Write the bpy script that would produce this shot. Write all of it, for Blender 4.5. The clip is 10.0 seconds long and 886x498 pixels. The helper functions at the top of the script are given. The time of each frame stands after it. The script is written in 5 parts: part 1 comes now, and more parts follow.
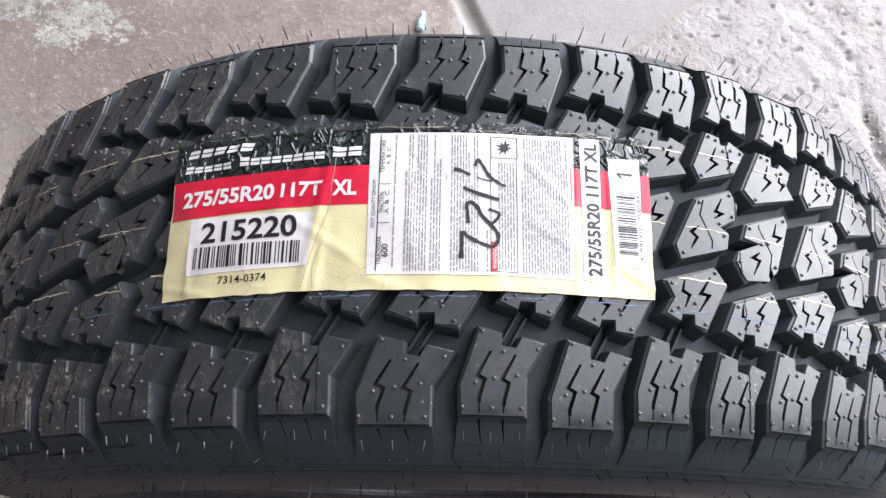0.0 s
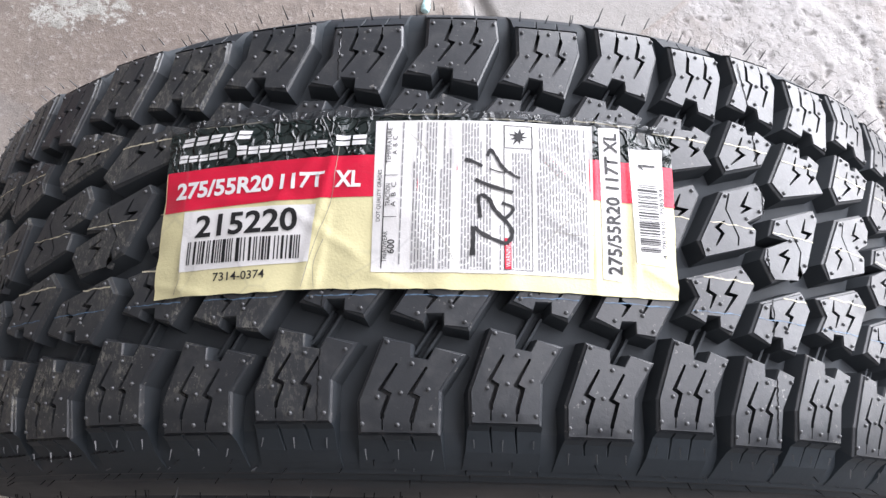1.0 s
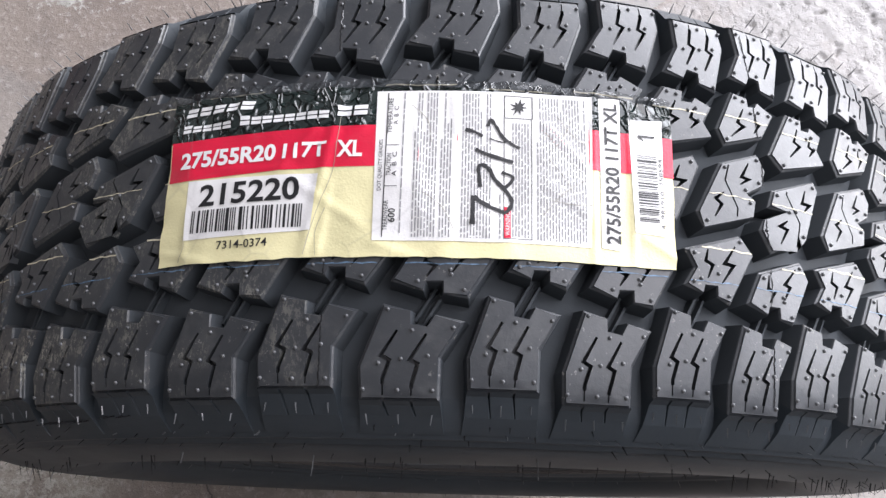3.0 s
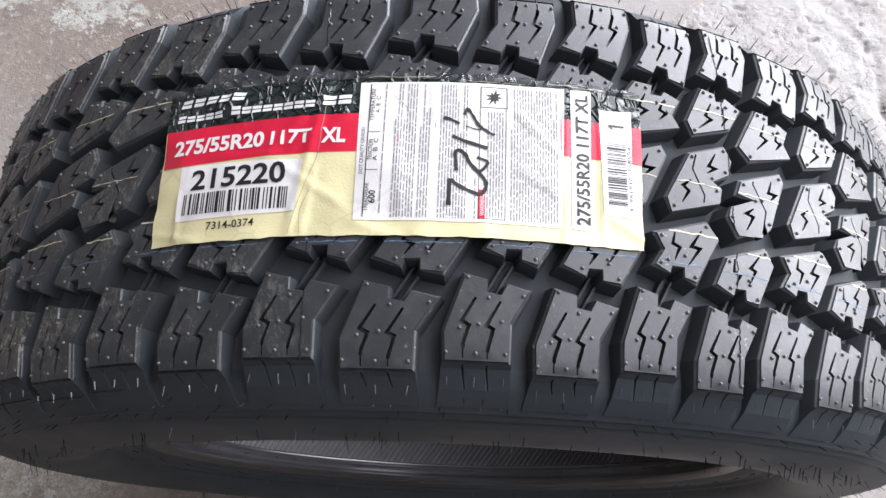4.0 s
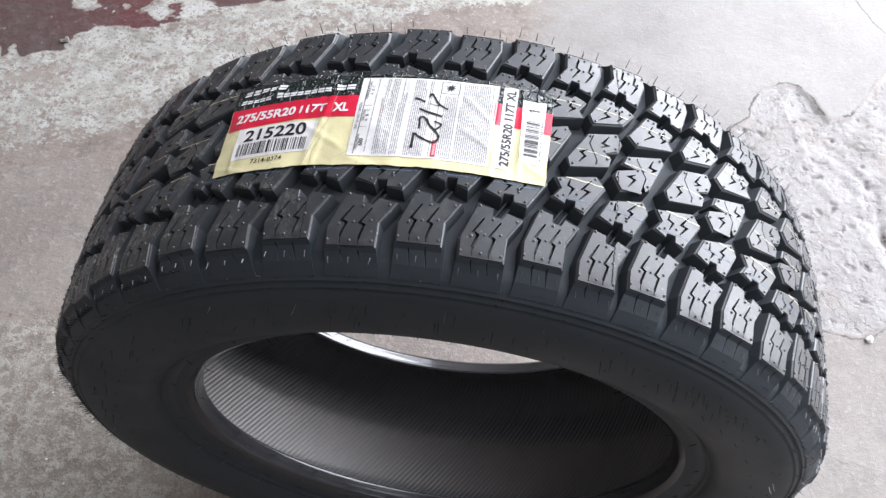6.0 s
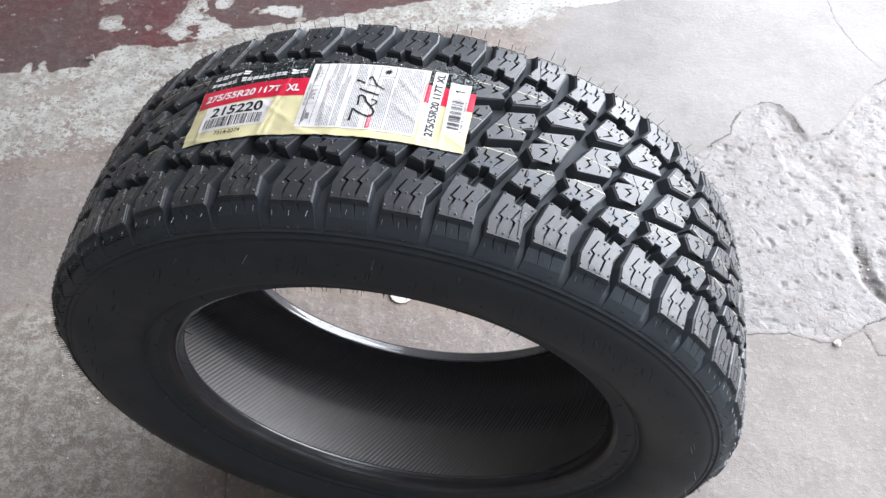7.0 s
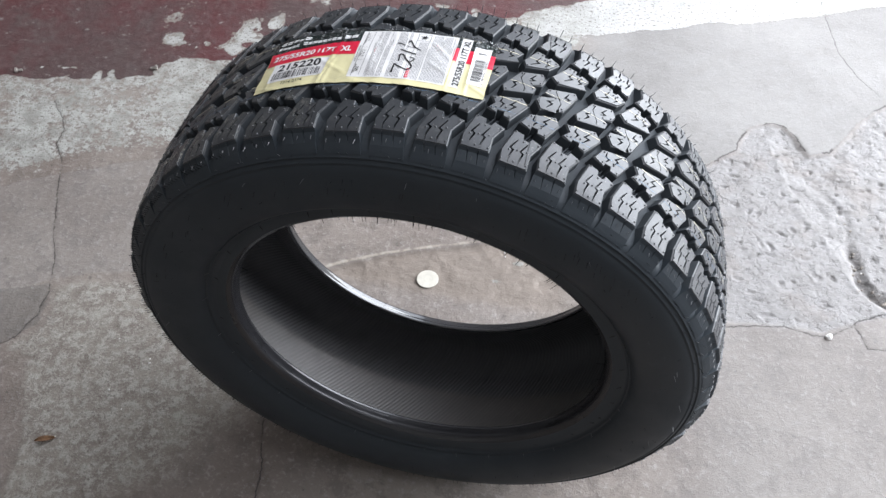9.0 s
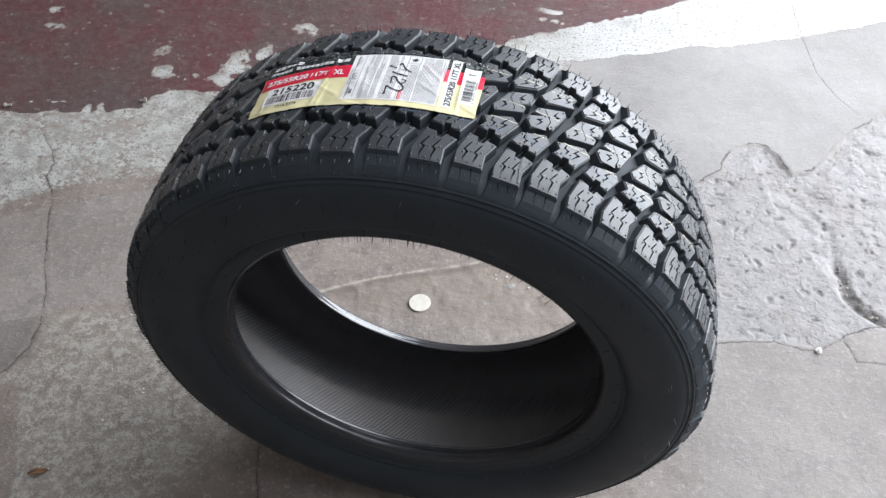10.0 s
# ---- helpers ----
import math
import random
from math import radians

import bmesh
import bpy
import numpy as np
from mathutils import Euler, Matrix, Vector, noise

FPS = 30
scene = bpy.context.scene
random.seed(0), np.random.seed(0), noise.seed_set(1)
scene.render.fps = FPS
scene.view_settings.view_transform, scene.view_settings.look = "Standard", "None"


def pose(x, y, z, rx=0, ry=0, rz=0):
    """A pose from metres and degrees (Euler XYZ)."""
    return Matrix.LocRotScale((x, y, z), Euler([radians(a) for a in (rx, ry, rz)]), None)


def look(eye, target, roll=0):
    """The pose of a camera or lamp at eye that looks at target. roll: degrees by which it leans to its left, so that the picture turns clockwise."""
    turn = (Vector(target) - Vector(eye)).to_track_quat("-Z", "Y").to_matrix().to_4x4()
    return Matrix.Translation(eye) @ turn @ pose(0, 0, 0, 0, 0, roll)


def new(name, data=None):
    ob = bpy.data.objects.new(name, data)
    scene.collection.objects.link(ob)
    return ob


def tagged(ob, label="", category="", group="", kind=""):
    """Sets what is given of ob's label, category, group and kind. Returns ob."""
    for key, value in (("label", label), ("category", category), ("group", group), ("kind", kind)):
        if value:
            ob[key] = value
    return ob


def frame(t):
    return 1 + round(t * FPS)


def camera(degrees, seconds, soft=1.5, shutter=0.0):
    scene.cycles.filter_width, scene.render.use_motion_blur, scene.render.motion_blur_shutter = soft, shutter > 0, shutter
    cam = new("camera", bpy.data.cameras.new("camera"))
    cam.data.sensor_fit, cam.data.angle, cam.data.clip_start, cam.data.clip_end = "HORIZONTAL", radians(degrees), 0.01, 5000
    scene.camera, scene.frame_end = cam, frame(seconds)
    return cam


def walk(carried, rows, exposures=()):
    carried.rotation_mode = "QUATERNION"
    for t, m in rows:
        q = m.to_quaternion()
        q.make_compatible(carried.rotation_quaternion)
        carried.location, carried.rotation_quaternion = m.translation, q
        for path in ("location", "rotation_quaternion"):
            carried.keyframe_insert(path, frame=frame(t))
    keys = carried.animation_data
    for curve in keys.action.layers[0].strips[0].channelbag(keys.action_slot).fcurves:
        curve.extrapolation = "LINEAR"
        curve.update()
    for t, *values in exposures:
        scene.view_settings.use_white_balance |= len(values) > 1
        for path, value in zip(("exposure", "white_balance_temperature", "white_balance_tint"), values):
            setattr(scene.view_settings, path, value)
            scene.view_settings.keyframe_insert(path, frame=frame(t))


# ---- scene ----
cam = camera(55.8, 10.0, soft=1.42, shutter=0.2)
PATH = [
    (0, (-0.0744, -0.1672, 1.2068), (0.0112, 0.1732, 0.2704), 15.93),
    (0.5, (-0.0757, -0.1547, 1.1921), (0.0104, 0.1732, 0.2513), 16.64),
    (1, (-0.0765, -0.1524, 1.1834), (0.0084, 0.1693, 0.2403), 16.85),
    (1.5, (-0.0764, -0.1499, 1.1800), (0.0061, 0.1631, 0.2338), 16.99),
    (2, (-0.0779, -0.1523, 1.1824), (0.0015, 0.1531, 0.2335), 16.73),
    (2.5, (-0.0744, -0.1563, 1.1848), (0.0039, 0.1443, 0.2342), 16.76),
    (4, (-0.0562, -0.1934, 1.1971), (0.0058, 0.1509, 0.2603), 13.04),
    (4.5, (-0.0200, -0.2378, 1.2155), (0.0239, 0.1568, 0.2977), 9.70),
    (5, (0.0201, -0.3050, 1.2428), (0.0030, 0.1396, 0.3472), 4.56),
    (5.2, (0.0169, -0.3323, 1.2505), (-0.0137, 0.1331, 0.3660), 3.94),
    (6.3, (0.0618, -0.4474, 1.3053), (0.0012, 0.1058, 0.4744), 1.80),
    (6.5, (0.0840, -0.4661, 1.3119), (0.0166, 0.0934, 0.4858), 1.65),
    (7, (0.1356, -0.5093, 1.3325), (0.0377, 0.0581, 0.5149), -0.28),
    (7.5, (0.1613, -0.5426, 1.3428), (0.0385, 0.0305, 0.5326), -1.10),
    (8, (0.1676, -0.5866, 1.3481), (0.0348, -0.0078, 0.5435), -0.28),
    (8.5, (0.1703, -0.6426, 1.3665), (0.0326, -0.0556, 0.5686), -0.55),
    (9, (0.1770, -0.6953, 1.3789), (0.0379, -0.0840, 0.5998), -0.70),
    (9.5, (0.1784, -0.7087, 1.3829), (0.0426, -0.0789, 0.6182), -0.80),
    (10, (0.1728, -0.7153, 1.3798), (0.0432, -0.0738, 0.6237), -0.86),
]
walk(cam, [(t, look(eye, target, roll)) for t, eye, target, roll in PATH],
     exposures=[(0.0, 0.64, 6600, 16), (2.5, 0.63, 6580, 16), (4.5, 0.66, 6560, 15), (5.2, 0.63, 6520, 15), (6.5, 0.62, 6440, 13), (8.0, 0.55, 6400, 12), (10.0, 0.33, 6380, 11)])

# ---------------------------------------------------------------- light
world = bpy.data.worlds.new("world")
scene.world = world
world.use_nodes = True
wn = world.node_tree
sky = wn.nodes.new("ShaderNodeTexSky")
sky.sky_type, sky.sun_disc = "NISHITA", False
sky.sun_elevation, sky.sun_rotation = radians(50), radians(70)
wn.links.new(sky.outputs[0], wn.nodes["Background"].inputs[0])
wn.nodes["Background"].inputs[1].default_value = 0.10

DOOR_X = 2.3          # plane of the open shop front, to the east


def area_lamp(name, m, sx, sy, watts, colour):
    d = bpy.data.lights.new(name, "AREA")
    d.shape, d.size, d.size_y, d.energy, d.color = "RECTANGLE", sx, sy, watts, colour
    ob = new(name, d)
    ob.matrix_world = m
    return ob


# daylight that enters by the open shop front
area_lamp("daylight_in_shop_front", look((DOOR_X + 0.15, 2.25, 1.5), (0.2, 1.1, 0.5)), 5.0, 2.8, 300, (0.92, 0.96, 1.0))

# and by the unroofed strip in front of it
area_lamp("daylight_in_roof_opening", look((1.45, 1.9, 3.22), (1.45, 1.9, 0.0)), 1.7, 5.2, 80, (0.92, 0.96, 1.0))


# ---------------------------------------------------------------- materials
class Graph:
    """A small helper to write node materials briefly."""

    def __init__(self, name):
        self.mat = bpy.data.materials.new(name)
        self.mat.use_nodes = True
        self.t = self.mat.node_tree
        self.bsdf = self.t.nodes["Principled BSDF"]

    def put(self, sock, value):
        if isinstance(value, bpy.types.NodeSocket):
            self.t.links.new(value, sock)
        else:
            sock.default_value = value

    def node(self, kind, out=0, props=None, **ins):
        n = self.t.nodes.new(kind)
        for k, v in (props or {}).items():
            if k == "operation":
                n.operation = v
            elif k == "blend_type":
                n.blend_type = v
            elif k == "data_type":
                n.data_type = v
            elif k == "attribute_name":
                n.attribute_name = v
            elif k == "feature":
                n.feature = v
            elif k == "wave_type":
                n.wave_type = v
        for k, v in ins.items():
            key = int(k[1:]) if k[0] == "i" and k[1:].isdigit() else k.replace("_", " ")
            self.put(n.inputs[key], v)
        return n.outputs[out]

    def noise(self, vec, scale, detail=4.0, rough=0.55):
        return self.node("ShaderNodeTexNoise", Vector=vec, Scale=scale, Detail=detail, Roughness=rough)

    def ramp(self, fac, lo, hi, a=0.0, b=1.0):
        n = self.t.nodes.new("ShaderNodeMapRange")
        n.interpolation_type = "SMOOTHSTEP"
        self.put(n.inputs[0], fac)
        for i, v in zip((1, 2, 3, 4), (lo, hi, a, b)):
            self.put(n.inputs[i], v)
        return n.outputs[0]

    def math(self, op, a, b=0.0):
        return self.node("ShaderNodeMath", props={"operation": op}, i0=a, i1=b)

    def mix(self, fac, a, b):
        n = self.t.nodes.new("ShaderNodeMix")
        n.data_type = "RGBA"
        self.put(n.inputs[0], fac)
        for s, v in ((n.inputs[6], a), (n.inputs[7], b)):
            self.put(s, (*v, 1) if isinstance(v, tuple) and len(v) == 3 else v)
        return n.outputs[2]

    def bump(self, height, strength=0.3, dist=0.002, normal=None):
        n = self.t.nodes.new("ShaderNodeBump")
        self.put(n.inputs["Height"], height)
        n.inputs["Strength"].default_value, n.inputs["Distance"].default_value = strength, dist
        if normal is not None:
            self.put(n.inputs["Normal"], normal)
        return n.outputs[0]

    def position(self):
        return self.node("ShaderNodeNewGeometry")

    def done(self, colour, rough, normal=None, metal=0.0, spec=0.5):
        self.put(self.bsdf.inputs["Base Color"], (*colour, 1) if isinstance(colour, tuple) else colour)
        self.put(self.bsdf.inputs["Roughness"], rough)
        self.bsdf.inputs["Metallic"].default_value = metal
        self.bsdf.inputs["Specular IOR Level"].default_value = spec
        if normal is not None:
            self.put(self.bsdf.inputs["Normal"], normal)
        return self.mat


def tread_rubber():
    g = Graph("tread_rubber")
    p = g.position()
    rnd = g.node("ShaderNodeObjectInfo", out=5)
    big = g.noise(p, 14, 3)
    fine = g.noise(p, 420, 3, 0.7)
    x = g.node("ShaderNodeSeparateXYZ", Vector=p)
    worn = g.ramp(x, -0.07, -0.22)                      # scuffed, dusty stretch of tread
    patch = g.noise(p, 24, 4, 0.62)
    drawn = g.node("ShaderNodeVectorMath", props={"operation": "MULTIPLY"}, i0=p, i1=(1.0, 0.45, 0.7))
    flecks = g.ramp(g.noise(drawn, 640, 4, 0.75), 0.55, 0.59)
    shreds = g.ramp(g.noise(drawn, 230, 5, 0.78), 0.555, 0.595)
    chips = g.math("MULTIPLY", g.math("MAXIMUM", flecks, shreds), g.math("MULTIPLY", g.ramp(patch, 0.42, 0.60), g.math("MULTIPLY", worn, g.ramp(x.node.outputs[1], -0.045, -0.065, 0.35, 1.0))))
    stray = g.math("MULTIPLY", g.ramp(g.noise(p, 330, 3, 0.7), 0.635, 0.67), g.ramp(g.noise(p, 31, 2), 0.45, 0.6))
    colour = g.mix(big, (0.022, 0.0245, 0.028), (0.036, 0.0395, 0.045))
    colour = g.mix(g.math("MULTIPLY", rnd, 0.3), colour, (0.045, 0.049, 0.055))
    colour = g.mix(g.math("MULTIPLY", worn, g.ramp(patch, 0.40, 0.66, 0.0, 0.10)), colour, (0.130, 0.124, 0.104))
    colour = g.mix(g.math("MULTIPLY", chips, 0.8), colour, (0.44, 0.42, 0.355))
    colour = g.mix(g.math("MULTIPLY", stray, 0.6), colour, (0.30, 0.29, 0.27))
    rough = g.ramp(g.math("ADD", g.math("MULTIPLY", fine, 0.5), g.math("MULTIPLY", big, 0.5)), 0.25, 0.75, 0.27, 0.46)
    smudge = g.ramp(g.noise(p, 60, 5, 0.7), 0.48, 0.66)
    rough = g.math("ADD", g.math("ADD", rough, g.math("MULTIPLY", chips, 0.3)), g.math("MULTIPLY", smudge, 0.10))
    colour = g.mix(g.math("MULTIPLY", smudge, 0.22), colour, (0.10, 0.10, 0.098))
    h = g.math("ADD", fine, g.math("MULTIPLY", chips, 1.2))
    return g.done(colour, rough, g.bump(h, 0.26, 0.0005), spec=0.60)


def carcass_rubber():
    g = Graph("sidewall_rubber")
    p = g.position()
    big, fine = g.noise(p, 9, 4), g.noise(p, 300, 3, 0.7)
    dust = g.ramp(g.noise(p, 30, 5, 0.65), 0.52, 0.75)
    smear = g.ramp(g.noise(p, 5, 5, 0.7), 0.48, 0.70)
    colour = g.mix(big, (0.025, 0.0315, 0.0375), (0.036, 0.0445, 0.0525))
    colour = g.mix(g.math("MULTIPLY", dust, 0.3), colour, (0.046, 0.054, 0.062))
    colour = g.mix(g.math("MULTIPLY", smear, 0.3), colour, (0.052, 0.059, 0.067))
    rough = g.math("ADD", g.ramp(big, 0.3, 0.7, 0.46, 0.60), g.math("MULTIPLY", smear, -0.06))
    return g.done(colour, rough, g.bump(fine, 0.2, 0.0005), spec=0.30)


def groove_rubber():
    g = Graph("groove_rubber")
    p = g.position()
    big, fine = g.noise(p, 16, 4), g.noise(p, 260, 3, 0.7)
    # lighter than the tread rubber: glare over the dark grooves, put into the colour
    colour = g.mix(big, (0.043, 0.049, 0.055), (0.060, 0.067, 0.074))
    return g.done(colour, g.ramp(big, 0.3, 0.7, 0.58, 0.72), g.bump(fine, 0.2, 0.0005), spec=0.17)


def liner_rubber():
    g = Graph("inner_liner_rubber")
    p = g.position()
    o = g.node("ShaderNodeSeparateXYZ", Vector=g.node("ShaderNodeTexCoord", out=3)).node
    ang = g.math("ARCTAN2", o.outputs[0], o.outputs[2])
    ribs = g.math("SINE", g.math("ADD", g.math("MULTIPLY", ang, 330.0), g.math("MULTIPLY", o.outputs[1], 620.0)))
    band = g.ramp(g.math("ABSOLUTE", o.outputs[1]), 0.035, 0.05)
    big, fine = g.noise(p, 6, 4), g.noise(p, 160, 3)
    smear = g.ramp(g.noise(p, 11, 4, 0.6), 0.42, 0.66)
    colour = g.mix(big, (0.076, 0.070, 0.066), (0.100, 0.092, 0.086))
    colour = g.mix(g.math("MULTIPLY", smear, 0.35), colour, (0.135, 0.122, 0.113))
    colour = g.mix(g.math("MULTIPLY", band, 0.8), colour, (0.076, 0.078, 0.084))
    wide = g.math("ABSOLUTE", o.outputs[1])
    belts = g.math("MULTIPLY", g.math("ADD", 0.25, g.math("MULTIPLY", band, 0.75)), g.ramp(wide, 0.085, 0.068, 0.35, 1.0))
    # shade in the valleys between the ribs, put into the colour
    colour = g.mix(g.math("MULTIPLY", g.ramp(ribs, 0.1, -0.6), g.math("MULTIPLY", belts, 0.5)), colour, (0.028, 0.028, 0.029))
    h = g.math("ADD", g.math("MULTIPLY", g.math("MULTIPLY", ribs, belts), 0.8), g.math("MULTIPLY", fine, 0.12))
    return g.done(colour, g.math("ADD", g.ramp(fine, 0.3, 0.7, 0.30, 0.40), g.math("MULTIPLY", band, 0.12)), g.bump(h, 0.5, 0.0022), spec=0.44)


def bead_rubber(name, gloss, spec):
    g = Graph(name)
    p = g.position()
    n = g.noise(p, 40, 4)
    return g.done(g.mix(n, (0.018, 0.018, 0.020), (0.030, 0.030, 0.033)), g.ramp(n, 0.3, 0.7, gloss, gloss * 1.6), g.bump(n, 0.06, 0.001), spec=spec)


def creased(name, colour, rough, spec=0.5, depth=0.85, fold_height=0.004, ridge=0.0):
    """Printed paper or film with soft folds and sharp creases."""
    g = Graph(name)
    p = g.position()
    fold = g.noise(p, 20, 2, 0.45)
    cells = g.t.nodes.new("ShaderNodeTexVoronoi")
    cells.feature = "DISTANCE_TO_EDGE"
    g.put(cells.inputs["Vector"], p)
    cells.inputs["Scale"].default_value = 34.0
    facet = g.node("ShaderNodeTexVoronoi", Vector=p, Scale=34.0)
    stain = g.noise(p, 16, 5, 0.65)
    where = g.ramp(g.noise(p, 12, 2), 0.45, 0.62)
    grain = g.noise(p, 700, 2)
    line = g.math("MULTIPLY", g.ramp(cells.outputs[0], 0.035, 0.0), where)
    col = g.mix(g.ramp(stain, 0.35, 0.7), colour, tuple(c * 0.88 for c in colour))
    # crease shade put into the colour: darker on paper, paler on black film
    col = g.mix(g.math("MULTIPLY", line, 0.35), col, tuple(0.5 * c + 0.06 for c in colour))
    h = g.math("ADD", g.math("MULTIPLY", fold, 0.8), g.math("ADD", g.math("MULTIPLY", g.math("MULTIPLY", facet, where), 0.45), g.math("MULTIPLY", grain, 0.03)))
    if ridge:
        bent = g.node("ShaderNodeVectorMath", props={"operation": "ADD"}, i0=p, i1=g.mix(0.5, (0.0, 0.0, 0.0), g.node("ShaderNodeTexNoise", out=1, Vector=p, Scale=30.0)))
        crumple = g.t.nodes.new("ShaderNodeTexVoronoi")
        crumple.feature = "DISTANCE_TO_EDGE"
        g.put(crumple.inputs["Vector"], bent)
        crumple.inputs["Scale"].default_value = 19.0
        h = g.math("ADD", h, g.math("MULTIPLY", g.ramp(crumple.outputs[0], 0.16, 0.0), ridge))
    return g.done(col, rough, g.bump(h, depth, fold_height), spec=spec)


def plain(name, colour, rough, vary=0.12, scale=60, metal=0.0, bump=0.0, spec=0.5):
    g = Graph(name)
    n = g.noise(g.position(), scale, 4, 0.6)
    lo, hi = (tuple(min(1, c * (1 + s * vary)) for c in colour) for s in (-1, 1))
    return g.done(g.mix(g.ramp(n, 0.3, 0.7), lo, hi), rough, g.bump(n, bump, 0.001) if bump else None, metal, spec)


def concrete():
    g = Graph("worn_concrete")
    p = g.position()
    wear = g.node("ShaderNodeAttribute", props={"attribute_name": "wear"}).node
    m = g.node("ShaderNodeSeparateColor", Color=wear.outputs[0]).node
    red, white, broken = m.outputs[0], m.outputs[1], m.outputs[2]
    smooth = wear.outputs[3]
    crack = g.node("ShaderNodeAttribute", out=2, props={"attribute_name": "crack"})
    big, mid, fine = g.noise(p, 2.4, 6, 0.62), g.noise(p, 19, 7, 0.68), g.noise(p, 110, 5, 0.72)
    flake = g.noise(p, 46, 6, 0.72)
    grit = g.noise(p, 420, 2, 0.6)
    stones = g.node("ShaderNodeTexVoronoi", Vector=p, Scale=170.0)
    # bare concrete with stains, fines and small pits
    colour = g.mix(g.ramp(big, 0.32, 0.68), (0.184, 0.151, 0.130), (0.272, 0.237, 0.208))
    colour = g.mix(g.ramp(mid, 0.46, 0.62, 0.0, 0.6), colour, (0.145, 0.120, 0.107))
    colour = g.mix(g.ramp(g.math("ADD", g.math("MULTIPLY", fine, 0.6), g.math("MULTIPLY", flake, 0.4)), 0.50, 0.64, 0.0, 0.6), colour, (0.38, 0.35, 0.325))
    colour = g.mix(g.ramp(flake, 0.39, 0.30, 0.0, 0.75), colour, (0.092, 0.080, 0.073))
    # grey-green trowelled repair
    colour = g.mix(g.math("MULTIPLY", smooth, 0.75), colour, g.mix(g.ramp(g.math("ADD", g.math("MULTIPLY", big, 0.6), g.math("MULTIPLY", mid, 0.4)), 0.36, 0.64), (0.215, 0.210, 0.203), (0.300, 0.293, 0.284)))
    # shallow spalled hollow: bare brown base with a pale chipped lip
    hollow = g.node("ShaderNodeAttribute", out=2, props={"attribute_name": "hollow"})
    colour = g.mix(g.ramp(hollow, 0.0, 1.0, 0.0, 0.72), colour, g.mix(mid, (0.160, 0.122, 0.092), (0.285, 0.232, 0.185)))
    chipped = g.math("MULTIPLY", g.ramp(hollow, 0.0, -1.0), g.ramp(flake, 0.38, 0.55, 0.25, 1.0))
    colour = g.mix(g.math("MULTIPLY", chipped, 0.55), colour, (0.50, 0.45, 0.37))
    # mottled stretch with the fines washed out of it, and a grimy smooth patch beside it
    mottle = g.node("ShaderNodeAttribute", out=2, props={"attribute_name": "mottle"})
    speck = g.noise(p, 58, 11, 0.82)
    worn = g.mix(g.ramp(g.noise(p, 21, 4, 0.6), 0.38, 0.62), (0.198, 0.170, 0.147), (0.258, 0.233, 0.200))
    worn = g.mix(g.ramp(g.math("ADD", g.math("MULTIPLY", speck, 0.6), g.math("MULTIPLY", flake, 0.4)), 0.485, 0.545, 0.0, 0.75), worn, g.mix(mid, (0.36, 0.345, 0.305), (0.47, 0.45, 0.405)))
    worn = g.mix(g.ramp(g.noise(p, 210, 4, 0.7), 0.52, 0.64, 0.0, 0.5), worn, (0.42, 0.405, 0.365))
    worn = g.mix(g.ramp(g.noise(p, 150, 4, 0.7), 0.42, 0.34, 0.0, 0.7), worn, (0.100, 0.088, 0.076))
    colour = g.mix(g.ramp(mottle, 0.0, 1.0, 0.0, 0.85), colour, worn)
    colour = g.mix(g.ramp(mottle, 0.0, -1.0, 0.0, 0.45), colour, g.mix(mid, (0.105, 0.102, 0.095), (0.150, 0.146, 0.138)))
    # broken cement, hard and dusty
    agg = g.mix(g.ramp(g.math("ADD", g.math("MULTIPLY", fine, 0.2), g.math("MULTIPLY", mid, 0.8)), 0.34, 0.66), (0.215, 0.207, 0.201), (0.325, 0.316, 0.311))
    agg = g.mix(g.ramp(flake, 0.40, 0.33, 0.0, 0.6), agg, (0.140, 0.130, 0.122))
    agg = g.mix(g.ramp(stones, 0.25, 0.10, 0.0, 0.10), agg, (0.43, 0.42, 0.41))
    agg = g.mix(g.ramp(g.noise(p, 7, 5, 0.65), 0.52, 0.66, 0.0, 0.4), agg, (0.220, 0.190, 0.168))
    colour = g.mix(g.math("MULTIPLY", broken, 0.85), colour, agg)
    # old whitewash, flaking
    wn2 = g.math("ADD", g.math("MULTIPLY", flake, 0.6), g.math("MULTIPLY", fine, 0.4))
    wmask = g.ramp(g.math("ADD", white, g.math("MULTIPLY", g.math("SUBTRACT", wn2, 0.5), 2.0)), 0.40, 0.58)
    wcol = g.mix(g.ramp(mid, 0.36, 0.62), (0.27, 0.275, 0.250), (0.48, 0.485, 0.455))
    # fuller coat towards the shop front; the daylight's extra brightness is coloured in
    wcol = g.mix(g.ramp(white, 0.62, 0.85, 0.0, 0.8), wcol, (0.56, 0.56, 0.55))
    wcol = g.mix(g.ramp(g.noise(p, 135, 3, 0.6), 0.42, 0.37, 0.0, 0.9), wcol, (0.125, 0.115, 0.105))
    colour = g.mix(g.math("MULTIPLY", wmask, 0.72), colour, wcol)
    # red floor paint, worn through in places
    rn = g.math("ADD", g.math("MULTIPLY", mid, 0.4), g.math("ADD", g.math("MULTIPLY", flake, 0.32), g.math("MULTIPLY", fine, 0.28)))
    rmask = g.ramp(g.math("ADD", red, g.math("MULTIPLY", g.math("SUBTRACT", rn, 0.5), 2.3)), 0.42, 0.54)
    rcol = g.mix(g.ramp(big, 0.40, 0.60), (0.086, 0.022, 0.025), (0.066, 0.036, 0.036))
    rcol = g.mix(g.ramp(flake, 0.5, 0.7, 0.0, 0.35), rcol, (0.140, 0.092, 0.088))
